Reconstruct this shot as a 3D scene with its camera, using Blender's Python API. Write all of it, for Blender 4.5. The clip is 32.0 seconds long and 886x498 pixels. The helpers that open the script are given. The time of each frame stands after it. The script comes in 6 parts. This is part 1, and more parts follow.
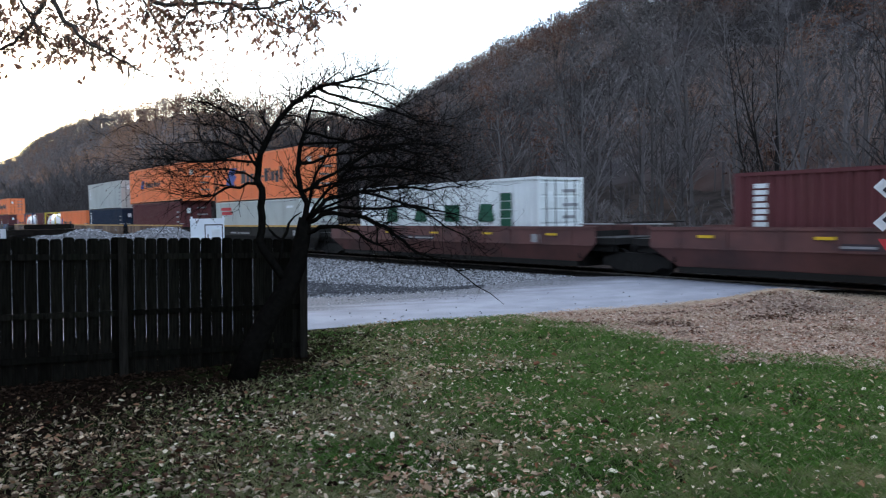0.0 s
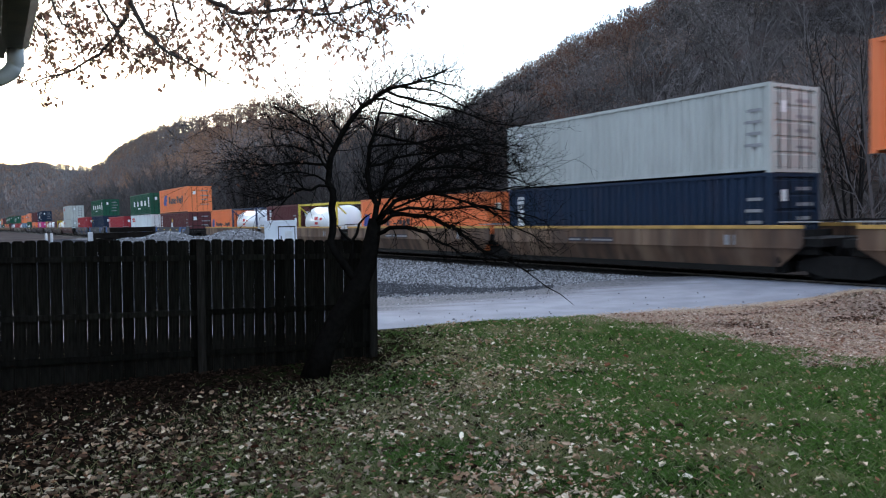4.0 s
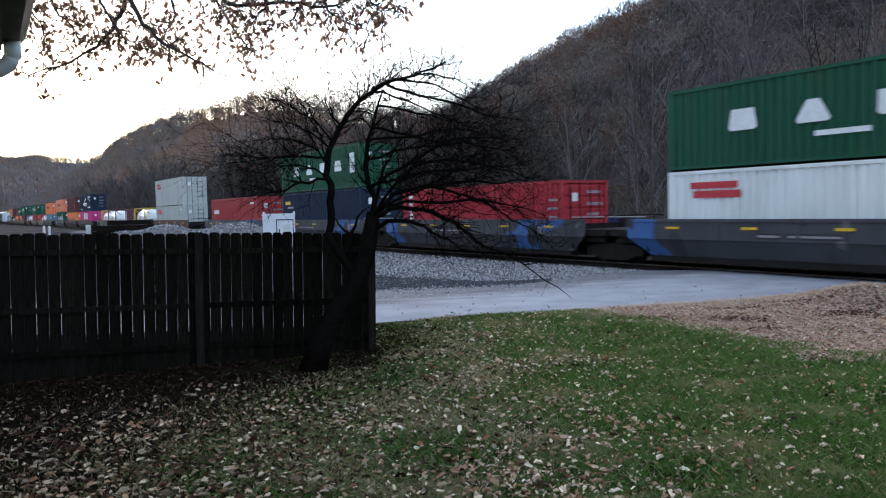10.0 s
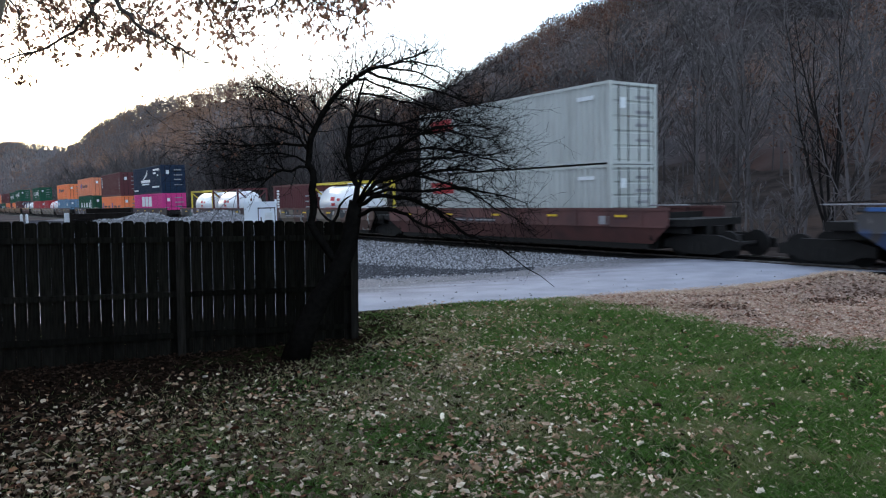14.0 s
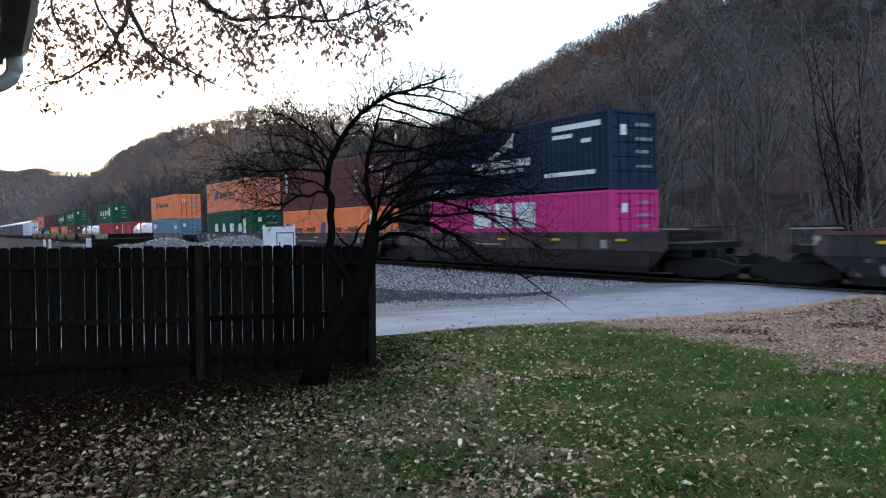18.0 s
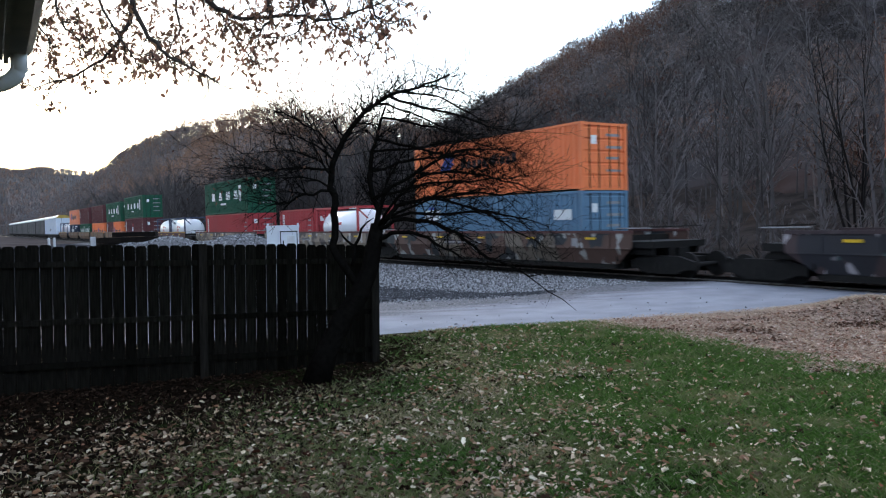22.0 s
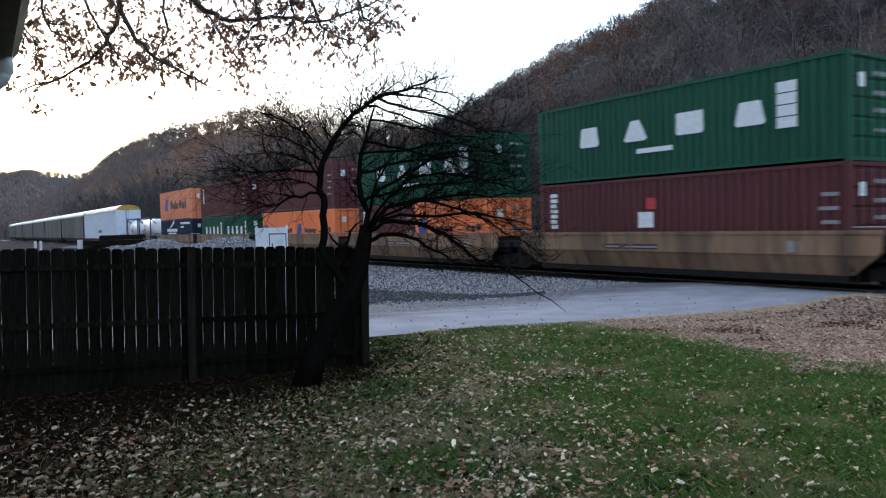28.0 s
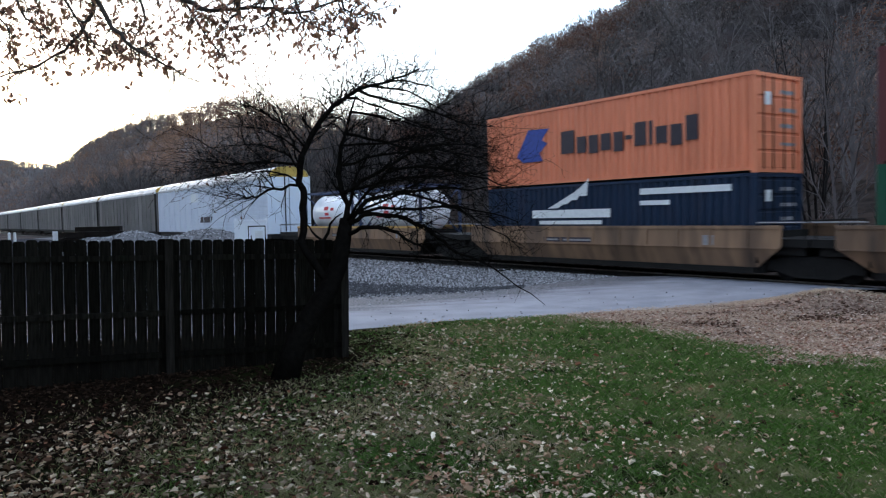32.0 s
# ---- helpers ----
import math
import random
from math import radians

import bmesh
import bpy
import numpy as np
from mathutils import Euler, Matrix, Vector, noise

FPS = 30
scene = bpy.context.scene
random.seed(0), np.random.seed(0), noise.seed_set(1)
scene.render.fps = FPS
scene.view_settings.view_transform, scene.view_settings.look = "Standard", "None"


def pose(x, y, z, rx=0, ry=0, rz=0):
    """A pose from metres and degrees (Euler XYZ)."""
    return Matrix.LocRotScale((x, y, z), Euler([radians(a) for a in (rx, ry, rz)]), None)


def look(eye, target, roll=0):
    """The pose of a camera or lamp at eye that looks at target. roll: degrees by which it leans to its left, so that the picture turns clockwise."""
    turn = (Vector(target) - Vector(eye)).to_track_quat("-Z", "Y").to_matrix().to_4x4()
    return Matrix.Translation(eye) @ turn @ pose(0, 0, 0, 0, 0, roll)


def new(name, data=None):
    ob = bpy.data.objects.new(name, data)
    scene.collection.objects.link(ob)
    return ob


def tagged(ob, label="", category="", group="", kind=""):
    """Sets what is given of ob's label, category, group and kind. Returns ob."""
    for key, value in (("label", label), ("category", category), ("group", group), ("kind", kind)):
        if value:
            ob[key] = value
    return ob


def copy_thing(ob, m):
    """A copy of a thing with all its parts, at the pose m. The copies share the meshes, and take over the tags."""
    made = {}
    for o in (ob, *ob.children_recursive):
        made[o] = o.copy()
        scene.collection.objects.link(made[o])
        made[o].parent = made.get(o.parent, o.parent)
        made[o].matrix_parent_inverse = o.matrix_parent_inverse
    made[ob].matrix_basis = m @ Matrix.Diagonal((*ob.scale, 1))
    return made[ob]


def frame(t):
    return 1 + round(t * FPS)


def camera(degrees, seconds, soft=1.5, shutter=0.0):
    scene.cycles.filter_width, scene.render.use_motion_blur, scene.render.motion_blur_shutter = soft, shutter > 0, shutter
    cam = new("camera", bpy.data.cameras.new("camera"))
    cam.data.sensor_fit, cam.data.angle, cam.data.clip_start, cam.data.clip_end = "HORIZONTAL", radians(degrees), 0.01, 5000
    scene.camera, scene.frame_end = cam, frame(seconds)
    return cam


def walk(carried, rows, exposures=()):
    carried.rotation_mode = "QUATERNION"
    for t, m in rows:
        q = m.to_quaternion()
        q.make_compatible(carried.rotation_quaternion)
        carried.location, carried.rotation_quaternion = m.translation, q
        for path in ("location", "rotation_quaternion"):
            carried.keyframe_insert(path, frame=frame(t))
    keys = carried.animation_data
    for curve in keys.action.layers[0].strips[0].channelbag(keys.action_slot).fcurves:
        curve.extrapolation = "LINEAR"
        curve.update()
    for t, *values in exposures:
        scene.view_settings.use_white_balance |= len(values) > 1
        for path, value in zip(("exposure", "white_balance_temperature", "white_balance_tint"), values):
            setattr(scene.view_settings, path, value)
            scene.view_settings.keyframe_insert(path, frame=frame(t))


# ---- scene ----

EYE = 2.3
PATH = [
    (0, 87.292, 0.975, -5.548),
    (0.5, 87.150, 0.972, -3.239),
    (1, 87.026, 0.971, -1.433),
    (1.5, 86.953, 0.792, -1.291),
    (2, 86.986, 0.602, -1.060),
    (2.5, 87.255, 0.748, -0.972),
    (3, 87.445, 1.145, -0.721),
    (3.5, 87.460, 1.346, -0.508),
    (5.5, 87.179, 1.596, -0.077),
    (6, 87.143, 1.572, -0.078),
    (6.5, 87.160, 1.508, 0.125),
    (7, 87.231, 1.436, 0.329),
    (7.5, 87.245, 1.377, 0.278),
    (8, 87.173, 1.338, 0.269),
    (8.5, 87.070, 1.312, 0.211),
    (9, 87.041, 1.310, -0.043),
    (9.5, 86.973, 1.337, -0.252),
    (10, 86.922, 1.388, -0.474),
    (10.5, 86.802, 1.493, -0.667),
    (11, 86.655, 1.542, -0.911),
    (11.5, 86.495, 1.564, -1.240),
    (12, 86.355, 1.575, -1.447),
    (12.5, 86.196, 1.471, -1.592),
    (13, 86.096, 1.390, -1.677),
    (13.5, 85.990, 1.365, -1.691),
    (14, 86.005, 1.317, -1.790),
    (14.5, 86.225, 1.388, -2.017),
    (16.5, 88.324, 1.609, -0.499),
    (17, 88.096, 1.471, -0.630),
    (17.5, 87.915, 1.494, -0.624),
    (18, 87.904, 1.454, -0.457),
    (18.5, 88.066, 1.468, -0.269),
    (19, 88.165, 1.553, -0.086),
    (19.5, 88.124, 1.500, -0.012),
    (20, 88.072, 1.468, -0.004),
    (20.5, 87.978, 1.400, -0.040),
    (21, 87.896, 1.412, -0.071),
    (21.5, 87.841, 1.465, -0.123),
    (22, 87.813, 1.441, -0.185),
    (22.5, 87.809, 1.445, -0.235),
    (23, 87.761, 1.453, -0.387),
    (23.5, 87.763, 1.450, -0.582),
    (24, 87.831, 1.424, -0.742),
    (24.5, 87.803, 1.386, -1.009),
    (25, 87.770, 1.421, -1.134),
    (25.5, 87.783, 1.497, -1.165),
    (27.5, 87.993, 1.615, -1.097),
    (28, 87.931, 1.628, -1.004),
    (28.5, 87.828, 1.618, -0.961),
    (29, 87.759, 1.645, -0.964),
    (29.5, 87.692, 1.657, -0.953),
    (30, 87.671, 1.647, -1.023),
    (30.5, 87.563, 1.599, -1.132),
    (31, 87.497, 1.565, -1.111),
    (31.5, 87.433, 1.552, -1.275),
    (32, 87.370, 1.342, -2.505),
]
cam = camera(61.05, 32.0, soft=1.15, shutter=0.3)
walk(cam, [(t, pose(0, 0, EYE, rx, ry, rz)) for t, rx, ry, rz in PATH],
     exposures=[(0, 2.07), (7, 2.07), (12, 1.97), (24, 1.95), (30, 1.83), (32, 1.83)])

# ---- sky and sun: dusk, the sun just gone behind the far end of the ridge ----
world = bpy.data.worlds.new("sky")
scene.world = world
world.use_nodes = True
wn, wl = world.node_tree.nodes, world.node_tree.links
sky = wn.new("ShaderNodeTexSky")
sky.sky_type, sky.sun_disc = "NISHITA", False
sky.sun_elevation, sky.sun_rotation = radians(8), radians(-25)
sky.air_density, sky.dust_density, sky.ozone_density = 1.0, 0.5, 2.0
soft_sky = wn.new("ShaderNodeMixRGB")
soft_sky.inputs[0].default_value = 0.3
wl.new(sky.outputs[0], soft_sky.inputs[1])
soft_sky.inputs[2].default_value = (4.2, 4.4, 5.2, 1)
wl.new(soft_sky.outputs[0], wn["Background"].inputs[0])
wn["Background"].inputs[1].default_value = 0.15
sun = new("sun", bpy.data.lights.new("sun", "SUN"))
sun.data.energy, sun.data.angle, sun.data.color = 1.0, radians(20), (1.0, 0.9, 0.82)
sun.matrix_world = look((0, 0, 0), (math.sin(radians(25)), -math.cos(radians(25)), -math.tan(radians(8))))

# ---- track frame: s runs along the rails towards the crossing, n away from the yard ----
TH = radians(-57.365)
DV, NR = Vector((math.cos(TH), math.sin(TH), 0)), Vector((-math.sin(TH), math.cos(TH), 0))
SIDE = 19.68                 # near side of the load
MID = SIDE + 1.22            # centre of the track
RAIL = 0.2                   # height of the rail top
SPEED = 15.024


def place(s, n, z=0.0):
    return DV * s + NR * n + Vector((0, 0, z))


def sn(x, y):
    return x * DV.x + y * DV.y, x * NR.x + y * NR.y

# ---- materials ----
def mat(name, col, col2=None, scale=3.0, rough=0.7, metal=0.0, bump=0.0, bump_scale=40.0, stain=None, stain_amount=0.0,
        stain_scale=0.8, vary=0.0, coords="Object", stretch=(1, 1, 1), island=False, spec=0.5):
    m = bpy.data.materials.new(name)
    m.use_nodes = True
    nt, n, l = m.node_tree, m.node_tree.nodes, m.node_tree.links
    bs = n["Principled BSDF"]
    bs.inputs["Roughness"].default_value, bs.inputs["Metallic"].default_value = rough, metal
    bs.inputs["Specular IOR Level"].default_value = spec
    tc, mp = n.new("ShaderNodeTexCoord"), n.new("ShaderNodeMapping")
    mp.inputs["Scale"].default_value = stretch
    l.new(tc.outputs[coords], mp.inputs[0])
    no = n.new("ShaderNodeTexNoise")
    no.inputs["Scale"].default_value, no.inputs["Detail"].default_value = scale, 6
    l.new(mp.outputs[0], no.inputs[0])
    ramp = n.new("ShaderNodeValToRGB")
    c2 = col2 or tuple(c * 0.75 for c in col)
    ramp.color_ramp.elements[0].position, ramp.color_ramp.elements[1].position = 0.35, 0.65
    ramp.color_ramp.elements[0].color, ramp.color_ramp.elements[1].color = (*c2, 1), (*col, 1)
    l.new(no.outputs[0], ramp.inputs[0])
    out = ramp.outputs[0]
    if stain:
        ns, mr, mx = n.new("ShaderNodeTexNoise"), n.new("ShaderNodeMapRange"), n.new("ShaderNodeMixRGB")
        ns.inputs["Scale"].default_value, ns.inputs["Detail"].default_value = stain_scale, 8
        l.new(mp.outputs[0], ns.inputs[0])
        mr.inputs[1].default_value, mr.inputs[2].default_value = 0.5, 0.72
        mr.inputs[4].default_value = stain_amount
        l.new(ns.outputs[0], mr.inputs[0])
        l.new(mr.outputs[0], mx.inputs[0])
        l.new(out, mx.inputs[1])
        mx.inputs[2].default_value = (*stain, 1)
        out = mx.outputs[0]
    if vary:
        hs, mr = n.new("ShaderNodeHueSaturation"), n.new("ShaderNodeMapRange")
        mr.inputs[3].default_value, mr.inputs[4].default_value = 1 - vary, 1 + vary
        if island:
            gi = n.new("ShaderNodeNewGeometry")
            l.new(gi.outputs["Random Per Island"], mr.inputs[0])
        else:
            oi = n.new("ShaderNodeObjectInfo")
            l.new(oi.outputs["Random"], mr.inputs[0])
        l.new(mr.outputs[0], hs.inputs["Value"])
        l.new(out, hs.inputs["Color"])
        out = hs.outputs[0]
    l.new(out, bs.inputs["Base Color"])
    if bump:
        bn, bp = n.new("ShaderNodeTexNoise"), n.new("ShaderNodeBump")
        bn.inputs["Scale"].default_value, bn.inputs["Detail"].default_value = bump_scale, 5
        l.new(mp.outputs[0], bn.inputs[0])
        l.new(bn.outputs[0], bp.inputs["Height"])
        bp.inputs["Strength"].default_value, bp.inputs["Distance"].default_value = bump, 0.02
        l.new(bp.outputs[0], bs.inputs["Normal"])
    return m


def leafy(name, cols, rough=0.8, trans=0.0, patch=None, patch_scale=0.6, lo=0.48, hi=0.62, drift=0.0):
    """A leaf or blade material whose colour is picked per island from a ramp."""
    m = bpy.data.materials.new(name)
    m.use_nodes = True
    n, l = m.node_tree.nodes, m.node_tree.links
    bs = n["Principled BSDF"]
    bs.inputs["Roughness"].default_value = rough
    bs.inputs["Specular IOR Level"].default_value = 0.0
    g, r = n.new("ShaderNodeNewGeometry"), n.new("ShaderNodeValToRGB")
    el = r.color_ramp.elements
    while len(el) < len(cols):
        el.new(0.5)
    for i, c in enumerate(cols):
        el[i].position, el[i].color = i / (len(cols) - 1), (*c, 1)
    l.new(g.outputs["Random Per Island"], r.inputs[0])
    out = r.outputs[0]
    if patch:
        # growth in patches of other colours
        r2, tc, ns, mr, mc = (n.new("ShaderNode" + k) for k in ("ValToRGB", "TexCoord", "TexNoise", "MapRange", "MixRGB"))
        e2 = r2.color_ramp.elements
        while len(e2) < len(patch):
            e2.new(0.5)
        for i, c in enumerate(patch):
            e2[i].position, e2[i].color = i / (len(patch) - 1), (*c, 1)
        l.new(g.outputs["Random Per Island"], r2.inputs[0])
        l.new(tc.outputs["Object"], ns.inputs[0])
        ns.inputs["Scale"].default_value, ns.inputs["Detail"].default_value = patch_scale, 3
        mr.inputs[1].default_value, mr.inputs[2].default_value = lo, hi
        # the patches thin out along x
        sx, ad = n.new("ShaderNodeSeparateXYZ"), n.new("ShaderNodeMath")
        ad.operation, ad.inputs[1].default_value = "MULTIPLY_ADD", -drift
        l.new(tc.outputs["Object"], sx.inputs[0])
        l.new(sx.outputs[0], ad.inputs[0])
        l.new(ns.outputs[0], ad.inputs[2])
        l.new(ad.outputs[0], mr.inputs[0])
        l.new(mr.outputs[0], mc.inputs[0])
        l.new(out, mc.inputs[1])
        l.new(r2.outputs[0], mc.inputs[2])
        out = mc.outputs[0]
    l.new(out, bs.inputs["Base Color"])
    if trans:
        t, mx = n.new("ShaderNodeBsdfTranslucent"), n.new("ShaderNodeMixShader")
        l.new(out, t.inputs[0])
        mx.inputs[0].default_value = trans
        l.new(bs.outputs[0], mx.inputs[1])
        l.new(t.outputs[0], mx.inputs[2])
        l.new(mx.outputs[0], n["Material Output"].inputs[0])
    return m


def painted(name, col, rust=0.35, rough=0.5, spec=0.5):
    return mat(name, col, tuple(c * 0.86 for c in col), 0.9, rough, 0.0, 0.15, 30, (0.09, 0.045, 0.03), rust, 1.6, stretch=(1, 1, 0.35), spec=spec)


ORANGE = painted("orange_paint", (0.97, 0.245, 0.08), 0.06)
SALMON = painted("faded_orange_paint", (0.84, 0.26, 0.125), 0.12)
GREEN = painted("dark_green_paint", (0.01, 0.09, 0.05), 0.12, 0.6, 0.25)
MAROON = painted("maroon_paint", (0.12, 0.034, 0.038), 0.2, 0.6, 0.25)
RUSTRED = painted("red_paint", (0.42, 0.03, 0.045), 0.12, 0.6, 0.3)
RED = painted("red_paint", (0.42, 0.03, 0.04), 0.12)
NAVY = painted("navy_paint", (0.012, 0.028, 0.06), 0.1, 0.65, 0.2)
BLUE = painted("slate_blue_paint", (0.12, 0.24, 0.36), 0.15)
WHITE = painted("off_white_paint", (0.82, 0.86, 0.85), 0.08)
GREYW = painted("grey_white_paint", (0.52, 0.545, 0.51), 0.15)
PINK = painted("magenta_paint", (0.68, 0.03, 0.24), 0.06)
YELLOW = painted("yellow_paint", (0.66, 0.5, 0.04), 0.15)
TANKW = painted("tank_white_paint", (0.84, 0.87, 0.9), 0.05, 0.3)
FRAMEBLUE = painted("dark_blue_paint", (0.02, 0.04, 0.1), 0.2)
MARK = mat("white_lettering", (0.8, 0.83, 0.83), (0.68, 0.72, 0.72), 8, 0.6)
MARKBLUE = mat("blue_lettering", (0.02, 0.06, 0.32), None, 8, 0.6)
MARKDARK = mat("dark_lettering", (0.03, 0.02, 0.03), None, 8, 0.6)
MARKRED = mat("red_lettering", (0.6, 0.04, 0.05), None, 8, 0.6)
PANELGREY = mat("dull_grey_lettering", (0.3, 0.3, 0.31), None, 8, 0.6)
MARKYEL = mat("yellow_reflector", (0.8, 0.5, 0.02), None, 8, 0.5)
TAN = mat("tan_car_paint", (0.32, 0.19, 0.105), (0.18, 0.108, 0.064), 1.8, 0.75, 0, 0.2, 20, (0.03, 0.023, 0.02), 1.0, 0.9, stretch=(1.6, 1, 0.25))
RUSTYTAN = mat("rusty_tan_car_paint", (0.15, 0.085, 0.05), (0.06, 0.036, 0.026), 1.4, 0.8, 0, 0.2, 20, (0.3, 0.2, 0.13), 0.9, 0.8, stretch=(1.3, 1, 0.2))
TANTOP = mat("ochre_rail_paint", (0.62, 0.36, 0.09), None, 2, 0.6, 0, 0.1, 20, (0.12, 0.06, 0.03), 0.35)
BROWN = mat("brown_car_paint", (0.125, 0.046, 0.04), (0.085, 0.034, 0.031), 1.2, 0.75, 0, 0.2, 20, (0.03, 0.02, 0.02), 0.6, 0.7)
PLUM = mat("plum_car_paint", (0.05, 0.031, 0.033), (0.036, 0.022, 0.025), 1.2, 0.75, 0, 0.2, 20, (0.11, 0.1, 0.1), 0.35, 0.9)
STEEL = mat("dark_steel", (0.016, 0.015, 0.014), None, 6, 0.75, 0.2, 0.3, 30, spec=0.2)
RAILSTEEL = mat("rail_steel", (0.25, 0.24, 0.23), (0.12, 0.09, 0.07), 4, 0.35, 0.8)
GALV = mat("silver_siding", (0.66, 0.73, 0.82), (0.56, 0.62, 0.71), 1.0, 0.45, 0.0, 0.1, 20, (0.3, 0.24, 0.2), 0.2, 1.0)
RACKGREY = mat("weathered_siding", (0.14, 0.135, 0.135), (0.085, 0.08, 0.078), 0.6, 0.65, 0.1, 0.2, 20, (0.07, 0.05, 0.04), 0.5, 0.6, vary=0.4)
ROOFW = mat("white_roof", (0.62, 0.64, 0.65), None, 0.6, 0.6, 0, 0.1, 20, (0.3, 0.25, 0.22), 0.4, 1.0)
ENDYEL = mat("ochre_end_panel", (0.5, 0.33, 0.06), None, 2, 0.6)


def graffiti(name, base, cols):
    """Car paint under large sprayed shapes."""
    m = mat(name, base, None, 1.2, 0.7, 0, 0.2, 20)
    n, l = m.node_tree.nodes, m.node_tree.links
    bs = n["Principled BSDF"]
    cur = bs.inputs["Base Color"].links[0].from_socket
    tc = n.new("ShaderNodeTexCoord")
    for i, (c, sc, lo) in enumerate(cols):
        mp, ns, mr, mx = n.new("ShaderNodeMapping"), n.new("ShaderNodeTexNoise"), n.new("ShaderNodeMapRange"), n.new("ShaderNodeMixRGB")
        mp.inputs["Location"].default_value = (i * 7.3, i * 3.1, i * 1.7)
        mp.inputs["Scale"].default_value = (1, 0.05, 0.8)
        ns.inputs["Scale"].default_value, ns.inputs["Detail"].default_value = sc, 2
        mr.inputs[1].default_value, mr.inputs[2].default_value = lo, lo + 0.02
        l.new(tc.outputs["Object"], mp.inputs[0])
        l.new(mp.outputs[0], ns.inputs[0])
        l.new(ns.outputs[0], mr.inputs[0])
        l.new(mr.outputs[0], mx.inputs[0])
        l.new(cur, mx.inputs[1])
        mx.inputs[2].default_value = (*c, 1)
        cur = mx.outputs[0]
    l.new(cur, bs.inputs["Base Color"])
    return m


SLATE = graffiti("slate_car_paint", (0.05, 0.055, 0.064), [((0.035, 0.11, 0.3), 0.38, 0.58), ((0.12, 0.12, 0.12), 1.3, 0.66), ((0.028, 0.03, 0.036), 0.7, 0.6)])
GRAF_A = graffiti("sprayed_slate_paint", (0.07, 0.068, 0.07), [((0.2, 0.13, 0.085), 0.7, 0.52), ((0.04, 0.075, 0.17), 0.8, 0.56), ((0.26, 0.24, 0.22), 1.3, 0.62), ((0.03, 0.03, 0.032), 0.9, 0.55)])
GRAF_B = graffiti("sprayed_brown_paint", (0.11, 0.06, 0.045), [((0.02, 0.025, 0.03), 0.9, 0.52), ((0.4, 0.4, 0.38), 1.4, 0.6), ((0.16, 0.13, 0.1), 0.6, 0.56)])
GRAF_C = graffiti("sprayed_beige_paint", (0.3, 0.24, 0.18), [((0.1, 0.08, 0.07), 1.0, 0.52), ((0.5, 0.47, 0.42), 1.3, 0.56), ((0.05, 0.05, 0.05), 1.8, 0.62)])
GRAF_D = graffiti("sprayed_plum_paint", (0.065, 0.04, 0.04), [((0.05, 0.085, 0.085), 0.5, 0.56), ((0.4, 0.37, 0.38), 1.6, 0.57), ((0.02, 0.02, 0.025), 0.9, 0.56)])

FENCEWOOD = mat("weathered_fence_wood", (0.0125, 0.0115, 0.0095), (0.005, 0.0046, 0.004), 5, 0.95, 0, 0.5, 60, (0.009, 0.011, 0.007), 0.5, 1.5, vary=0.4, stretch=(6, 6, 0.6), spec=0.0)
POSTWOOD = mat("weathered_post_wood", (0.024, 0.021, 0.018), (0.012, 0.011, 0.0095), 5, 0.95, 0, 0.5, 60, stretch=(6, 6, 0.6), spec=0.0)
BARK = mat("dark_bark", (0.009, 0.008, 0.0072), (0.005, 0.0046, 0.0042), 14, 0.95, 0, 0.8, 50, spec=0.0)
BARKOAK = mat("oak_bark", (0.05, 0.038, 0.03), (0.03, 0.024, 0.02), 10, 0.95, 0, 0.8, 50)
BARKGREY = mat("grey_bark", (0.024, 0.021, 0.02), (0.014, 0.0125, 0.012), 4, 0.95, 0, 0.5, 30, vary=0.3, spec=0.1)


def wood_mat(name, cols):
    """Bare twigs: each tree takes one colour from the ramp by its tint."""
    m = leafy(name, cols, 0.95)
    n, l = m.node_tree.nodes, m.node_tree.links
    ramp = n["Principled BSDF"].inputs["Base Color"].links[0].from_node
    at, ma = n.new("ShaderNodeAttribute"), n.new("ShaderNodeMath")
    at.attribute_name = "tint"
    gi = ramp.inputs[0].links[0].from_socket
    ma.operation, ma.inputs[1].default_value = "MULTIPLY_ADD", 0.12
    l.new(gi, ma.inputs[0])
    l.new(at.outputs["Fac"], ma.inputs[2])
    l.new(ma.outputs[0], ramp.inputs[0])
    return m


WOODTWIG = wood_mat("bare_wood_twigs", [(0.042, 0.036, 0.035), (0.078, 0.07, 0.067), (0.116, 0.104, 0.103), (0.165, 0.15, 0.149), (0.152, 0.112, 0.096), (0.186, 0.124, 0.098)])
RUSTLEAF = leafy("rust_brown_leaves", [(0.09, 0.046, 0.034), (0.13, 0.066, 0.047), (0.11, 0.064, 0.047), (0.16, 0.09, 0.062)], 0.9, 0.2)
# far ridge leaves: light shining through them is put into a brighter colour
BACKLITLEAF = leafy("backlit_ridge_leaves", [(0.22, 0.125, 0.085), (0.28, 0.165, 0.11), (0.25, 0.16, 0.1), (0.32, 0.2, 0.13)], 0.9, 0.55)
OAKLEAF = leafy("dry_oak_leaves", [(0.14, 0.08, 0.062), (0.24, 0.14, 0.108), (0.19, 0.125, 0.075), (0.36, 0.21, 0.17)], 0.8, 0.75)
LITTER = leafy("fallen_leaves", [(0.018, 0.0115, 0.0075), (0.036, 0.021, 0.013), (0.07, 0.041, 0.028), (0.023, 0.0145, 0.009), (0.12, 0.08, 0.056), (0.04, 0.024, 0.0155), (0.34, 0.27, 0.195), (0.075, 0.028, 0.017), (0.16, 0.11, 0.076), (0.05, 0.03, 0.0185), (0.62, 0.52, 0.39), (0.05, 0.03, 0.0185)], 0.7)
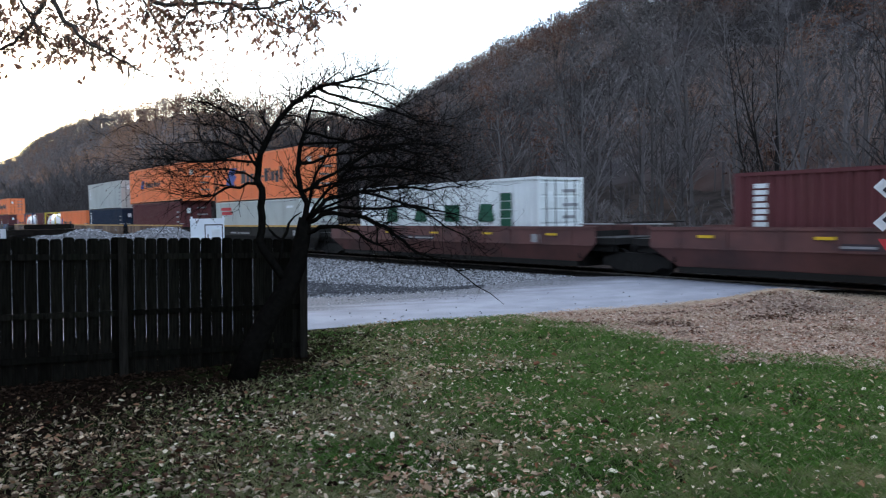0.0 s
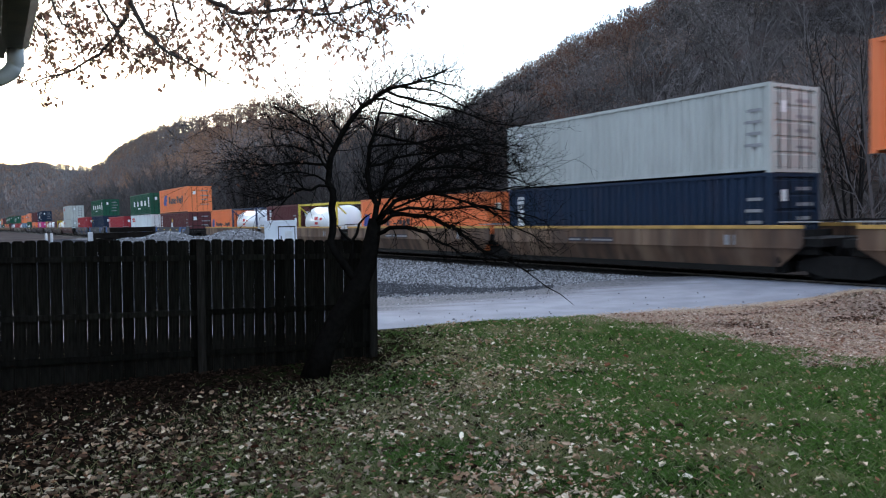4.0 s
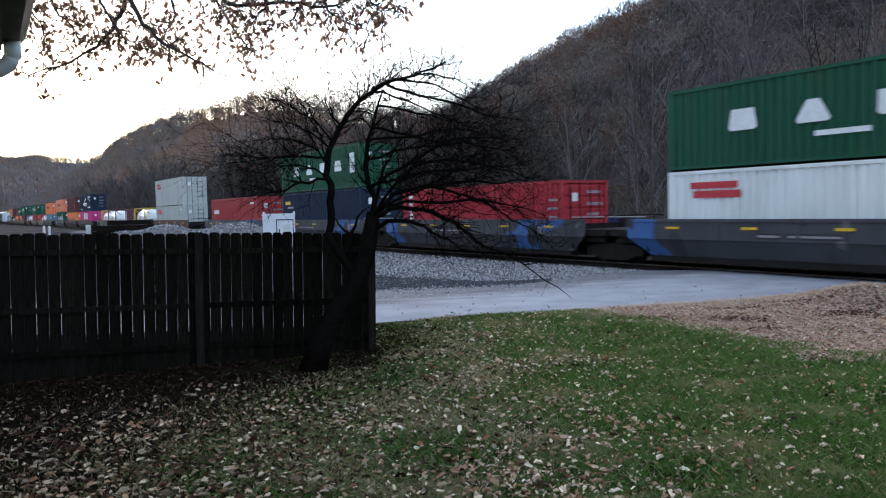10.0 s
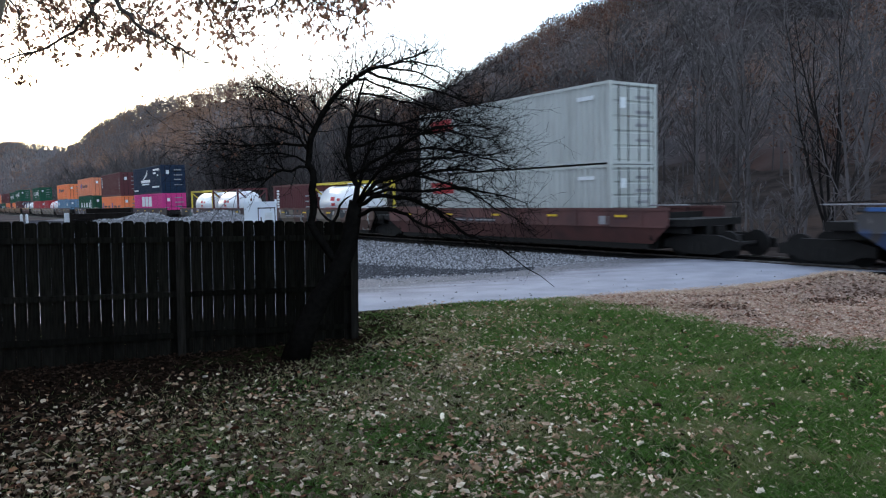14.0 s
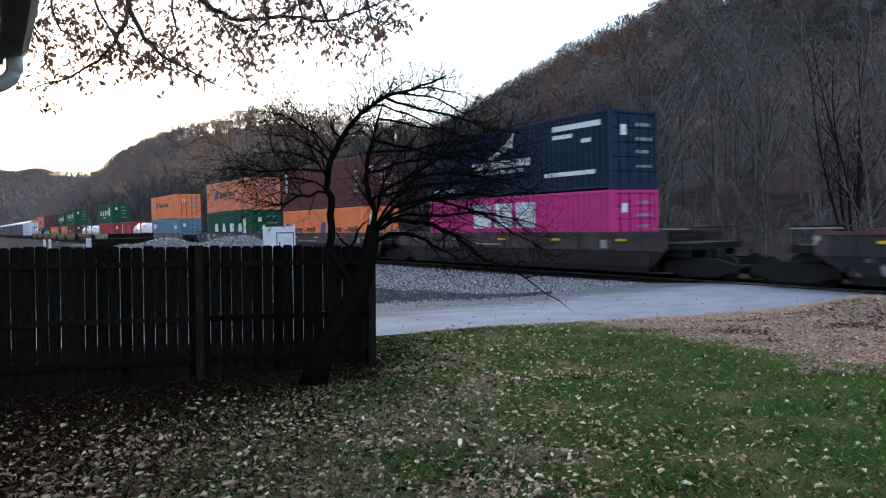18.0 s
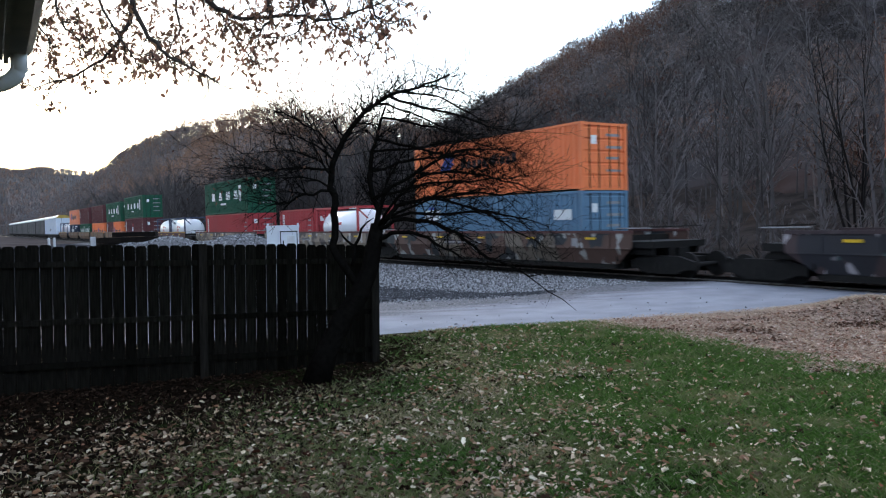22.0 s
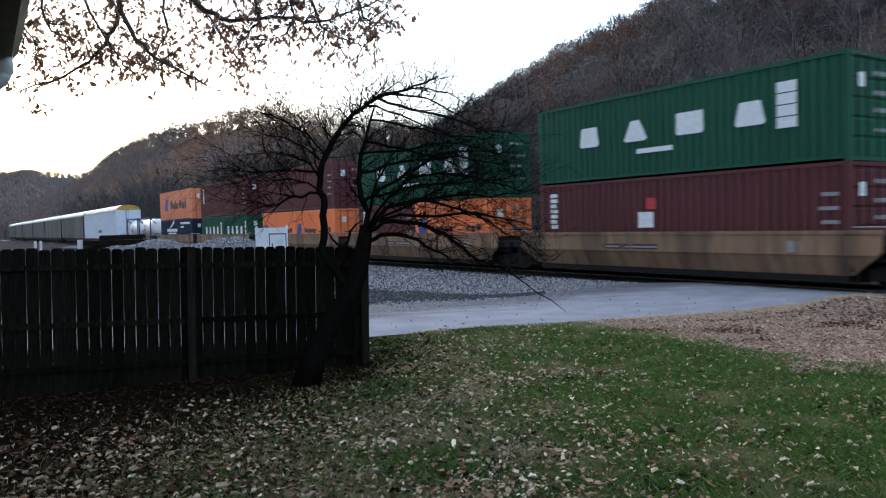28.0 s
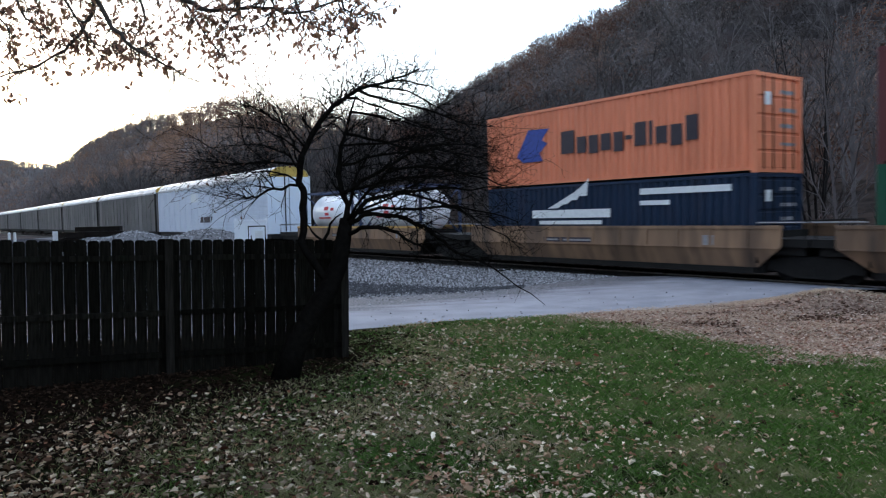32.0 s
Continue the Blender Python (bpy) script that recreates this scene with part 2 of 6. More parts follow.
# leaves at the fence's foot: the shade there is put into their colour
SHADELITTER = leafy("shade_dark_leaves", [(0.008, 0.0055, 0.004), (0.018, 0.011, 0.008), (0.032, 0.019, 0.013), (0.012, 0.0075, 0.0055), (0.065, 0.042, 0.03)], 0.7)
MOULD = leafy("rotting_leaves", [(0.045, 0.03, 0.022), (0.11, 0.065, 0.045), (0.07, 0.045, 0.033), (0.17, 0.095, 0.065), (0.03, 0.022, 0.017)], 0.85)
PALELITTER = leafy("pale_fallen_leaves", [(0.6, 0.48, 0.33), (0.3, 0.15, 0.085), (0.8, 0.7, 0.53), (0.42, 0.27, 0.17), (0.2, 0.075, 0.042), (0.7, 0.58, 0.42), (0.34, 0.19, 0.11), (0.86, 0.78, 0.62), (0.24, 0.12, 0.07), (0.5, 0.36, 0.24)], 0.65)
BANKLITTER = leafy("matted_leaves", [(0.38, 0.25, 0.19), (0.58, 0.43, 0.34), (0.21, 0.115, 0.08), (0.78, 0.66, 0.56), (0.13, 0.075, 0.052), (0.48, 0.34, 0.265), (0.27, 0.115, 0.075), (0.64, 0.52, 0.43)], 0.8, 0, [(0.13, 0.08, 0.055), (0.22, 0.12, 0.08), (0.08, 0.053, 0.04), (0.36, 0.25, 0.19)], 0.75, 0.57, 0.67)
GRASS = leafy("grass_blades", [(0.05, 0.108, 0.02), (0.088, 0.184, 0.038), (0.063, 0.135, 0.025), (0.16, 0.225, 0.085), (0.033, 0.07, 0.015), (0.28, 0.29, 0.165)], 0.7, 0.25, [(0.26, 0.22, 0.11), (0.4, 0.33, 0.2), (0.1, 0.14, 0.042), (0.48, 0.4, 0.27), (0.16, 0.17, 0.066)], 0.8, 0.43, 0.66, 0.03)
DRYGRASS = leafy("dry_grass_blades", [(0.55, 0.44, 0.33), (0.38, 0.29, 0.215), (0.66, 0.56, 0.44), (0.46, 0.355, 0.27)], 0.85, 0.2)
HILLSOIL = mat("leaf_litter_soil", (0.095, 0.082, 0.077), (0.055, 0.047, 0.045), 0.15, 0.95, 0, 0.6, 2.0, (0.1, 0.074, 0.06), 0.6, 0.03, spec=0.0)
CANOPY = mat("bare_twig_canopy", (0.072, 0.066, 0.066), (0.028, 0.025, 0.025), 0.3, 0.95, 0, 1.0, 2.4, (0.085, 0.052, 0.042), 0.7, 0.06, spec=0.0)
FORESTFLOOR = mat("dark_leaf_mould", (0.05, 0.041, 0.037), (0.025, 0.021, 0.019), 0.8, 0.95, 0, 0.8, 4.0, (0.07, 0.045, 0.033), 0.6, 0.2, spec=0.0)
# paler than the near slope: distance haze put into these two colours
CANOPY_HAZE = mat("hazed_twig_canopy", (0.2, 0.17, 0.158), (0.12, 0.102, 0.097), 0.12, 0.95, 0, 1.0, 0.8, (0.22, 0.145, 0.11), 0.7, 0.025, spec=0.0)
TWIGS_HAZE = leafy("hazed_bare_twigs", [(0.15, 0.141, 0.146), (0.17, 0.16, 0.165), (0.16, 0.148, 0.15)], 0.95)
GRAVEL = mat("grey_gravel", (0.24, 0.24, 0.247), (0.1, 0.1, 0.106), 16, 0.95, 0, 1.0, 14, (0.055, 0.055, 0.06), 0.6, 0.5, spec=0.0)
WETGRAVEL = mat("dark_wet_gravel", (0.06, 0.062, 0.07), (0.022, 0.023, 0.026), 9, 0.8, 0, 1.0, 14, (0.12, 0.122, 0.132), 0.6, 1.1, spec=0.0)
# dark stone, deepened further: the train's shadow is put into this colour
BALLAST = mat("shadow_dark_ballast", (0.05, 0.047, 0.045), (0.02, 0.019, 0.018), 12, 0.95, 0, 1.0, 12, spec=0.1)
STONES = leafy("gravel_stones", [(0.08, 0.081, 0.085), (0.24, 0.243, 0.255), (0.44, 0.445, 0.46), (0.15, 0.15, 0.152), (0.05, 0.051, 0.054)], 0.9)
DARKSTONES = leafy("dark_wet_stones", [(0.035, 0.036, 0.04), (0.09, 0.092, 0.1), (0.055, 0.056, 0.06), (0.15, 0.152, 0.16)], 0.8)
TIMBER = mat("creosoted_timber", (0.013, 0.0105, 0.009), (0.007, 0.0055, 0.005), 6, 0.95, 0, 0.5, 40, vary=0.3, spec=0.1)
BOXWHITE = mat("white_cabinet_paint", (0.8, 0.83, 0.88), (0.72, 0.76, 0.82), 2, 0.5, 0, 0.1, 20, (0.55, 0.55, 0.57), 0.3, 1.5)
SIGNWHITE = mat("white_sign_face", (0.75, 0.76, 0.78), None, 4, 0.5)
SIGNRED = mat("red_sign_face", (0.5, 0.03, 0.04), None, 4, 0.5)
GUTTERMAT = mat("dark_olive_trim", (0.1, 0.1, 0.068), (0.06, 0.062, 0.043), 5, 0.6, 0, 0.1, 30, (0.16, 0.15, 0.095), 0.4, 3)
GUTTEREDGE = mat("pale_gutter_lip", (0.4, 0.37, 0.26), (0.25, 0.23, 0.16), 5, 0.5)
PIPE = mat("white_downspout", (0.5, 0.55, 0.55), (0.42, 0.46, 0.46), 6, 0.4, 0, 0.05, 30, (0.2, 0.2, 0.17), 0.4, 4)
WALLSIDING = mat("pale_house_siding", (0.5, 0.48, 0.42), None, 2, 0.7)
SHINGLE = mat("dark_roof_shingle", (0.06, 0.055, 0.05), None, 8, 0.9, 0, 0.5, 30)


def lawn_mat():
    """Soil, thin turf and leaf mould: greener away from the fence, browner under the trees, and darkened there to stand
    for shade.
    """
    m = mat("turf_soil", (0.026, 0.034, 0.012), (0.01, 0.013, 0.005), 8.0, 0.95, 0, 0.8, 30, spec=0.0)
    n, l = m.node_tree.nodes, m.node_tree.links
    bs = n["Principled BSDF"]
    green = bs.inputs["Base Color"].links[0].from_socket
    tc, ns, mr, mx = n.new("ShaderNodeTexCoord"), n.new("ShaderNodeTexNoise"), n.new("ShaderNodeMapRange"), n.new("ShaderNodeMixRGB")
    sx, ad = n.new("ShaderNodeSeparateXYZ"), n.new("ShaderNodeMath")
    l.new(tc.outputs["Object"], ns.inputs[0])
    l.new(tc.outputs["Object"], sx.inputs[0])
    ns.inputs["Scale"].default_value, ns.inputs["Detail"].default_value = 1.1, 8
    ad.operation = "MULTIPLY_ADD"
    l.new(sx.outputs[0], ad.inputs[0])
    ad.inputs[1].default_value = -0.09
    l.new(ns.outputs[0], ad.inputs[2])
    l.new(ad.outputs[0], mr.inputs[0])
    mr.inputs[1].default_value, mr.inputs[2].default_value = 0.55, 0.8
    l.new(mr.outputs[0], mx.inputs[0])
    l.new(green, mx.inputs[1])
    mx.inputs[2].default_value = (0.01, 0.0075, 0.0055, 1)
    l.new(mx.outputs[0], bs.inputs["Base Color"])
    return m


def lane_mat():
    """Pale asphalt whose far margin is washed over with dark grit."""
    m = mat("pale_asphalt", (0.285, 0.298, 0.335), (0.215, 0.226, 0.258), 1.1, 0.8, 0, 0.3, 60, (0.16, 0.166, 0.188), 0.4, 0.35, spec=0.15)
    n, l = m.node_tree.nodes, m.node_tree.links
    bs = n["Principled BSDF"]
    clean = bs.inputs["Base Color"].links[0].from_socket
    tc, sx, mp, ns, n2 = (n.new("ShaderNode" + k) for k in ("TexCoord", "SeparateXYZ", "Mapping", "TexNoise", "TexNoise"))
    l.new(tc.outputs["Object"], sx.inputs[0])
    l.new(tc.outputs["Object"], mp.inputs[0])
    mp.inputs["Rotation"].default_value, mp.inputs["Scale"].default_value = (0, 0, radians(-24)), (0.35, 1.6, 1)
    l.new(mp.outputs[0], ns.inputs[0])
    ns.inputs["Scale"].default_value, ns.inputs["Detail"].default_value = 1.0, 8
    l.new(tc.outputs["Object"], n2.inputs[0])
    n2.inputs["Scale"].default_value, n2.inputs["Detail"].default_value = 14, 4
    # how far a point lies past the margin's line
    a, b, c, mr, mx, grit = (n.new("ShaderNode" + k) for k in ("Math", "Math", "Math", "MapRange", "MixRGB", "ValToRGB"))
    a.operation, a.inputs[1].default_value = "MULTIPLY_ADD", -0.45
    l.new(sx.outputs[0], a.inputs[0])
    l.new(sx.outputs[1], a.inputs[2])
    b.operation, b.inputs[1].default_value = "MULTIPLY_ADD", 4.2
    l.new(ns.outputs[0], b.inputs[0])
    l.new(a.outputs[0], b.inputs[2])
    l.new(b.outputs[0], mr.inputs[0])
    mr.inputs[1].default_value, mr.inputs[2].default_value, mr.inputs[4].default_value = 20.4, 22.2, 1.0
    grit.color_ramp.elements[0].position, grit.color_ramp.elements[1].position = 0.38, 0.66
    grit.color_ramp.elements[0].color, grit.color_ramp.elements[1].color = (0.06, 0.063, 0.072, 1), (0.175, 0.181, 0.2, 1)
    l.new(n2.outputs[0], grit.inputs[0])
    l.new(mr.outputs[0], mx.inputs[0])
    l.new(clean, mx.inputs[1])
    l.new(grit.outputs[0], mx.inputs[2])
    l.new(mx.outputs[0], bs.inputs["Base Color"])
    return m


ASPHALT = lane_mat()
TURF = lawn_mat()
BROWNBANK = mat("dry_leaf_bank", (0.36, 0.265, 0.21), (0.13, 0.088, 0.067), 9, 0.95, 0, 0.9, 40, (0.09, 0.065, 0.05), 0.7, 0.75, spec=0.0)


# ---- mesh helpers ----
class Geo:
    """Collects vertices and faces of one mesh."""

    def __init__(self):
        self.v, self.f, self.tints = [], [], []

    def box(self, x0, x1, y0, y1, z0, z1):
        b = len(self.v)
        self.v += [(x0, y0, z0), (x1, y0, z0), (x1, y1, z0), (x0, y1, z0), (x0, y0, z1), (x1, y0, z1), (x1, y1, z1), (x0, y1, z1)]
        self.f += [(b + a, b + c, b + d, b + e) for a, c, d, e in ((0, 3, 2, 1), (4, 5, 6, 7), (0, 1, 5, 4), (1, 2, 6, 5), (2, 3, 7, 6), (3, 0, 4, 7))]
        return self

    def poly(self, *pts):
        b = len(self.v)
        self.v += [tuple(p) for p in pts]
        self.f.append(tuple(range(b, b + len(pts))))
        return self

    def prism(self, outline, y0, y1):
        """An outline of (x, z) pulled from y0 to y1."""
        b, k = len(self.v), len(outline)
        self.v += [(x, y0, z) for x, z in outline] + [(x, y1, z) for x, z in outline]
        self.f.append(tuple(range(b, b + k)))
        self.f.append(tuple(range(b + 2 * k - 1, b + k - 1, -1)))
        self.f += [(b + (i + 1) % k, b + i, b + k + i, b + k + (i + 1) % k) for i in range(k)]
        return self

    def tube(self, pts, radii, k=6, cap=True):
        b0 = len(self.v)
        pts = [Vector(p) for p in pts]
        a = None
        for i, p in enumerate(pts):
            d = (pts[min(i + 1, len(pts) - 1)] - pts[max(i - 1, 0)])
            d = d.normalized() if d.length > 1e-9 else Vector((0, 0, 1))
            if a is None:
                a = d.cross(Vector((0, 0, 1)) if abs(d.z) < 0.9 else Vector((1, 0, 0))).normalized()
            a = (a - d * a.dot(d)).normalized()
            c = d.cross(a)
            r = radii[i] if isinstance(radii, (list, tuple)) else radii
            for j in range(k):
                w = 2 * math.pi * j / k
                self.v.append(tuple(p + a * (r * math.cos(w)) + c * (r * math.sin(w))))
        for i in range(len(pts) - 1):
            for j in range(k):
                q, w = b0 + i * k, (j + 1) % k
                self.f.append((q + j, q + w, q + k + w, q + k + j))
        if cap:
            self.f.append(tuple(b0 + j for j in reversed(range(k))))
            self.f.append(tuple(b0 + (len(pts) - 1) * k + j for j in range(k)))
        return self

    def lathe(self, prof, k=20, axis="x"):
        """A profile of (along, radius) turned about an axis."""
        b = len(self.v)
        for a, r in prof:
            for j in range(k):
                w = 2 * math.pi * j / k
                p = (a, r * math.cos(w), r * math.sin(w))
                self.v.append(p if axis == "x" else (p[1], a, p[2]) if axis == "y" else (p[1], p[2], a))
        for i in range(len(prof) - 1):
            for j in range(k):
                q, w = b + i * k, (j + 1) % k
                self.f.append((q + j, q + k + j, q + k + w, q + w))
        self.f.append(tuple(b + j for j in range(k)))
        self.f.append(tuple(b + (len(prof) - 1) * k + j for j in reversed(range(k))))
        return self

    def corrugated(self, x0, x1, z0, z1, y, depth, period=0.28, along="x"):
        """A sheet with trapezoid folds, standing along x (or along y when along is 'y')."""
        n = max(2, round((x1 - x0) / period))
        p = (x1 - x0) / n
        cols = []
        for i in range(n):
            a = x0 + i * p
            cols += [(a, 0), (a + p * 0.3, 0), (a + p * 0.5, depth), (a + p * 0.8, depth)]
        cols.append((x1, 0))
        b = len(self.v)
        for a, d in cols:
            for z in (z0, z1):
                self.v.append((a, y + d, z) if along == "x" else (y + d, a, z))
        for i in range(len(cols) - 1):
            q = b + 2 * i
            self.f.append((q, q + 2, q + 3, q + 1))
        return self

    def mesh(self, name, material, smooth=False):
        me = bpy.data.meshes.new(name)
        me.from_pydata(self.v, [], self.f)
        me.materials.append(material)
        if smooth:
            me.polygons.foreach_set("use_smooth", [True] * len(me.polygons))
        if self.tints:
            me.attributes.new("tint", "FLOAT", "FACE").data.foreach_set("value", self.tints)
        me.update()
        return me


def part(name, geo, material, parent, label="", smooth=False, at=None):
    ob = new(name, geo.mesh(name, material, smooth) if isinstance(geo, Geo) else geo)
    ob.parent = parent
    if at is not None:
        ob.matrix_basis = at
    return tagged(ob, label)


def thing(name, label, category, at=None, group="", kind="", geo=None, material=None, smooth=False):
    ob = new(name, geo.mesh(name, material, smooth) if geo else None)
    if at is not None:
        ob.matrix_world = at
    return tagged(ob, label, category, group, kind)


def smoothstep(a, b, x):
    t = min(1, max(0, (x - a) / (b - a)))
    return t * t * (3 - 2 * t)


# ---- the ground ----
def yard_z(x, y):
    """The yard rises a little towards the house side."""
    z = -0.07 * smoothstep(0.5, -1.5, x) * smoothstep(8, 11.5, y)
    s, n = sn(x, y)
    mound = 0.36 * math.exp(-(((x - 9.3) / 1.4) ** 2 + ((y - 16.2) / 0.9) ** 2))
    return min(z, 0.3) + mound + 0.02 * noise.noise((x * 0.7, y * 0.7, 0))


RIDGE = [(-1400, 48), (-1000, 55), (-743, 61), (-676, 63.5), (-589, 63), (-506, 60.5), (-420, 55.5), (-364, 52.5), (-320, 47.5), (-273, 38.5), (-220, 30), (-186, 26), (-169, 28.8), (-152, 33), (-131, 38.5), (-100, 44), (-60, 46.5), (60, 43)]


def ridge_height(s):
    """The height of the ridge along the track."""
    return along(RIDGE, s)


def land(x, y):
    """The height of the wide ground sheet."""
    s, n = sn(x, y)
    z = -0.12 - 0.35 * smoothstep(22.6, 24, n) * smoothstep(40, 30, n)
    foot, crest = 33.0, 128.0
    if n > foot:
        h = ridge_height(s)
        k = min(1.0, (n - foot) / (crest - foot))
        z += h * (0.25 * k + 0.75 * k * k * (1.6 - 0.6 * k)) * (1 if n < crest else max(0.0, 1 - (n - crest) / 160))
        z += 2.0 * noise.noise((s * 0.02, n * 0.02, 3)) * k
    # unseen slope behind the yard, added to hold back low sky light
    if n < -25:
        z += 62 * smoothstep(-25, -150, n) * (1 + 0.2 * noise.noise((s * 0.01, 0, 8)))
    r = math.hypot(x, y)
    if r > 700 and y > 0:
        b = math.degrees(math.atan2(x, y))
        z = max(z, (90 + 12 * noise.noise((b * 0.15, 0, 5)) + 9 * noise.noise((b * 0.6, 0, 7))) * smoothstep(750, 1350, r))
    return z


def build_ground():
    g = Geo()
    bear = [b for b in np.arange(-46, 44.01, 0.75)] + list(np.arange(50, 310, 10))
    radii = [0.01, 4, 8, 12, 16, 20, 23, 26, 29, 32, 35, 38, 41, 45, 50] + [50 * 1.06 ** i for i in range(1, 72)]
    rows = []
    for r in radii:
        row = []
        for b in bear:
            x, y = r * math.sin(radians(b)), r * math.cos(radians(b))
            row.append(len(g.v))
            g.v.append((x, y, land(x, y)))
        rows.append(row)
    for i in range(len(rows) - 1):
        for j in range(len(bear)):
            w = (j + 1) % len(bear)
            g.f.append((rows[i][j], rows[i + 1][j], rows[i + 1][w], rows[i][w]))
    tagged(new("ground", g.mesh("ground", HILLSOIL, True)), "wooded hillside and valley floor under brown leaf litter", "ground", kind="structure")


def strip(name, near, far, z_of, material, label, category, steps=6):
    """A sheet between two lines of the same number of points."""
    g = Geo()
    k = len(near)
    for i in range(k):
        for j in range(steps + 1):
            w = j / steps
            x, y = near[i][0] * (1 - w) + far[i][0] * w, near[i][1] * (1 - w) + far[i][1] * w
            g.v.append((x, y, z_of(x, y)))
    for i in range(k - 1):
        for j in range(steps):
            q = i * (steps + 1) + j
            g.f.append((q, q + steps + 1, q + steps + 2, q + 1))
    return tagged(new(name, g.mesh(name, material, True)), label, category, kind="structure")


ROAD_NEAR = [(-60, 12.0), (-30, 13.5), (-12, 14.6), (-5, 14.9), (-1.42, 15.22), (0.76, 15.9), (2.56, 16.0), (5.23, 16.76), (7.05, 17.18), (9.42, 17.98), (11.4, 18.6), (14.5, 17.2), (17.5, 14.2), (20.5, 10.0)]


def road_z(x, y):
    s, n = sn(x, y)
    return 0.0 + 0.14 * smoothstep(13, 19.3, n) + 0.008 * noise.noise((x, y, 1))


def along(points, x):
    for (x0, y0), (x1, y1) in zip(points, points[1:]):
        if x0 <= x <= x1:
            return y0 + (y1 - y0) * (x - x0) / (x1 - x0)
    return points[-1][1] if x > points[-1][0] else points[0][1]


def dense(points, n):
    """The line cut into even pieces along x."""
    x0, x1 = points[0][0], points[-1][0]
    return [(x0 + (x1 - x0) * i / n, along(points, x0 + (x1 - x0) * i / n)) for i in range(n + 1)]


BANK_EDGE = [(1.8, 16.0), (2.56, 15.6), (3.88, 13.78), (4.73, 12.44), (5.13, 11.07), (5.94, 10.05), (7.5, 8.8), (12, 6.0), (20, 2)]


def build_surfaces():
    build_ground()
    lawn_far = [(x, along(ROAD_NEAR, x)) for x in np.linspace(-20, 20, 81)]
    lawn_near = [(x, -8.0) for x in np.linspace(-20, 20, 81)]
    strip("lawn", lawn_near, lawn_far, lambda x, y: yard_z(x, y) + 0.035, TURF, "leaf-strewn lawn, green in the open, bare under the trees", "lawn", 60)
    # gravel apron between the road and the rails
    near = [(x, along(ROAD_NEAR, x) + 1.5) for x in np.linspace(-60, 12, 60)]
    far = []
    for x, y in near:
        far.append((x, (19.4 - x * NR.x) / NR.y))
    strip("gravel_apron", near, far, lambda x, y: -0.035 + 0.07 * smoothstep(14, 19, sn(x, y)[1]) + 0.02 * noise.noise((x * 0.5, y * 0.5, 2)), GRAVEL, "grey crushed-stone apron beside the rails", "gravel", 24)
    # road: a pale lane that bends up to the crossing
    far = [(-60, 17.0), (-30, 18.5), (-12, 20.2), (-5, 21.0), (-1.88, 21.3), (0.23, 21.6), (2.8, 22.5), (4.5, 23.3), (6.69, 24.2), (9.0, 23.8), (11.5, 20.6), (17, 18), (21, 15), (24, 11.5)]
    strip("road", dense_pair(ROAD_NEAR), dense_pair(far), road_z, ASPHALT, "pale worn asphalt lane leading up to a level crossing", "road", 10)


def dense_pair(points, n=8):
    out = []
    for (x0, y0), (x1, y1) in zip(points, points[1:]):
        out += [(x0 + (x1 - x0) * i / n, y0 + (y1 - y0) * i / n) for i in range(n)]
    return out + [points[-1]]


def build_track():
    s0, s1 = -900, 130
    g = Geo()
    prof = [(-2.6, -0.1), (-1.75, 0.04), (1.75, 0.04), (2.6, -0.1)]
    for s in (s0, s1):
        for n, z in prof:
            g.v.append(tuple(place(s, MID + n, z)))
    g.f += [(i, i + 1, i + 5, i + 4) for i in range(3)]
    tagged(new("ballast", g.mesh("ballast", BALLAST)), "dark stone ballast bed under the rails, deepened for the train's shadow", "ballast", kind="structure")
    for n in (-0.74, 0.74):
        t = thing("rail", "worn steel rail with a shiny head", "rail", pose(*place(0, MID + n), 0, 0, -57.365), "rails", "structure")
        part("rail_head", Geo().box(s0, s1, -0.036, 0.036, RAIL - 0.04, RAIL), RAILSTEEL, t, "shiny rail head")
        part("rail_web", Geo().box(s0, s1, -0.01, 0.01, RAIL - 0.14, RAIL - 0.04), STEEL, t)
        part("rail_foot", Geo().box(s0, s1, -0.07, 0.07, RAIL - 0.16, RAIL - 0.14), STEEL, t)
    tie = Geo().box(-0.11, 0.11, -1.3, 1.3, -0.1, 0.055).mesh("railway_tie", TIMBER)
    for i in range(90):
        at = pose(*place(-62 + i * 0.52, MID, 0.0), 0, 0, -57.365)
        ob = new("railway_tie", tie)
        ob.matrix_world = at
        tagged(ob, "dark creosoted timber railway tie", "railway tie", "ties under the rails")


build_surfaces()
build_track()


# ---- the train ----
moving = []          # (thing, centre along the train, height, n offset)
YAW = -57.365


def on_train(ob, u, z, n=0.0):
    moving.append((ob, u, z, n))
    ob.matrix_world = pose(*place(u, MID + n, z), 0, 0, YAW)
    return ob


def marks(parent, items, face, name="lettering"):
    """Flat painted shapes on the near side: (material, points of (x, z))."""
    for material, pts in items:
        part(name, Geo().prism(pts, face - 0.006, face + 0.004), material, parent)


def rect(x0, x1, z0, z1, lean=0.0):
    return [(x0, z0), (x1, z0), (x1 + lean, z1), (x0 + lean, z1)]


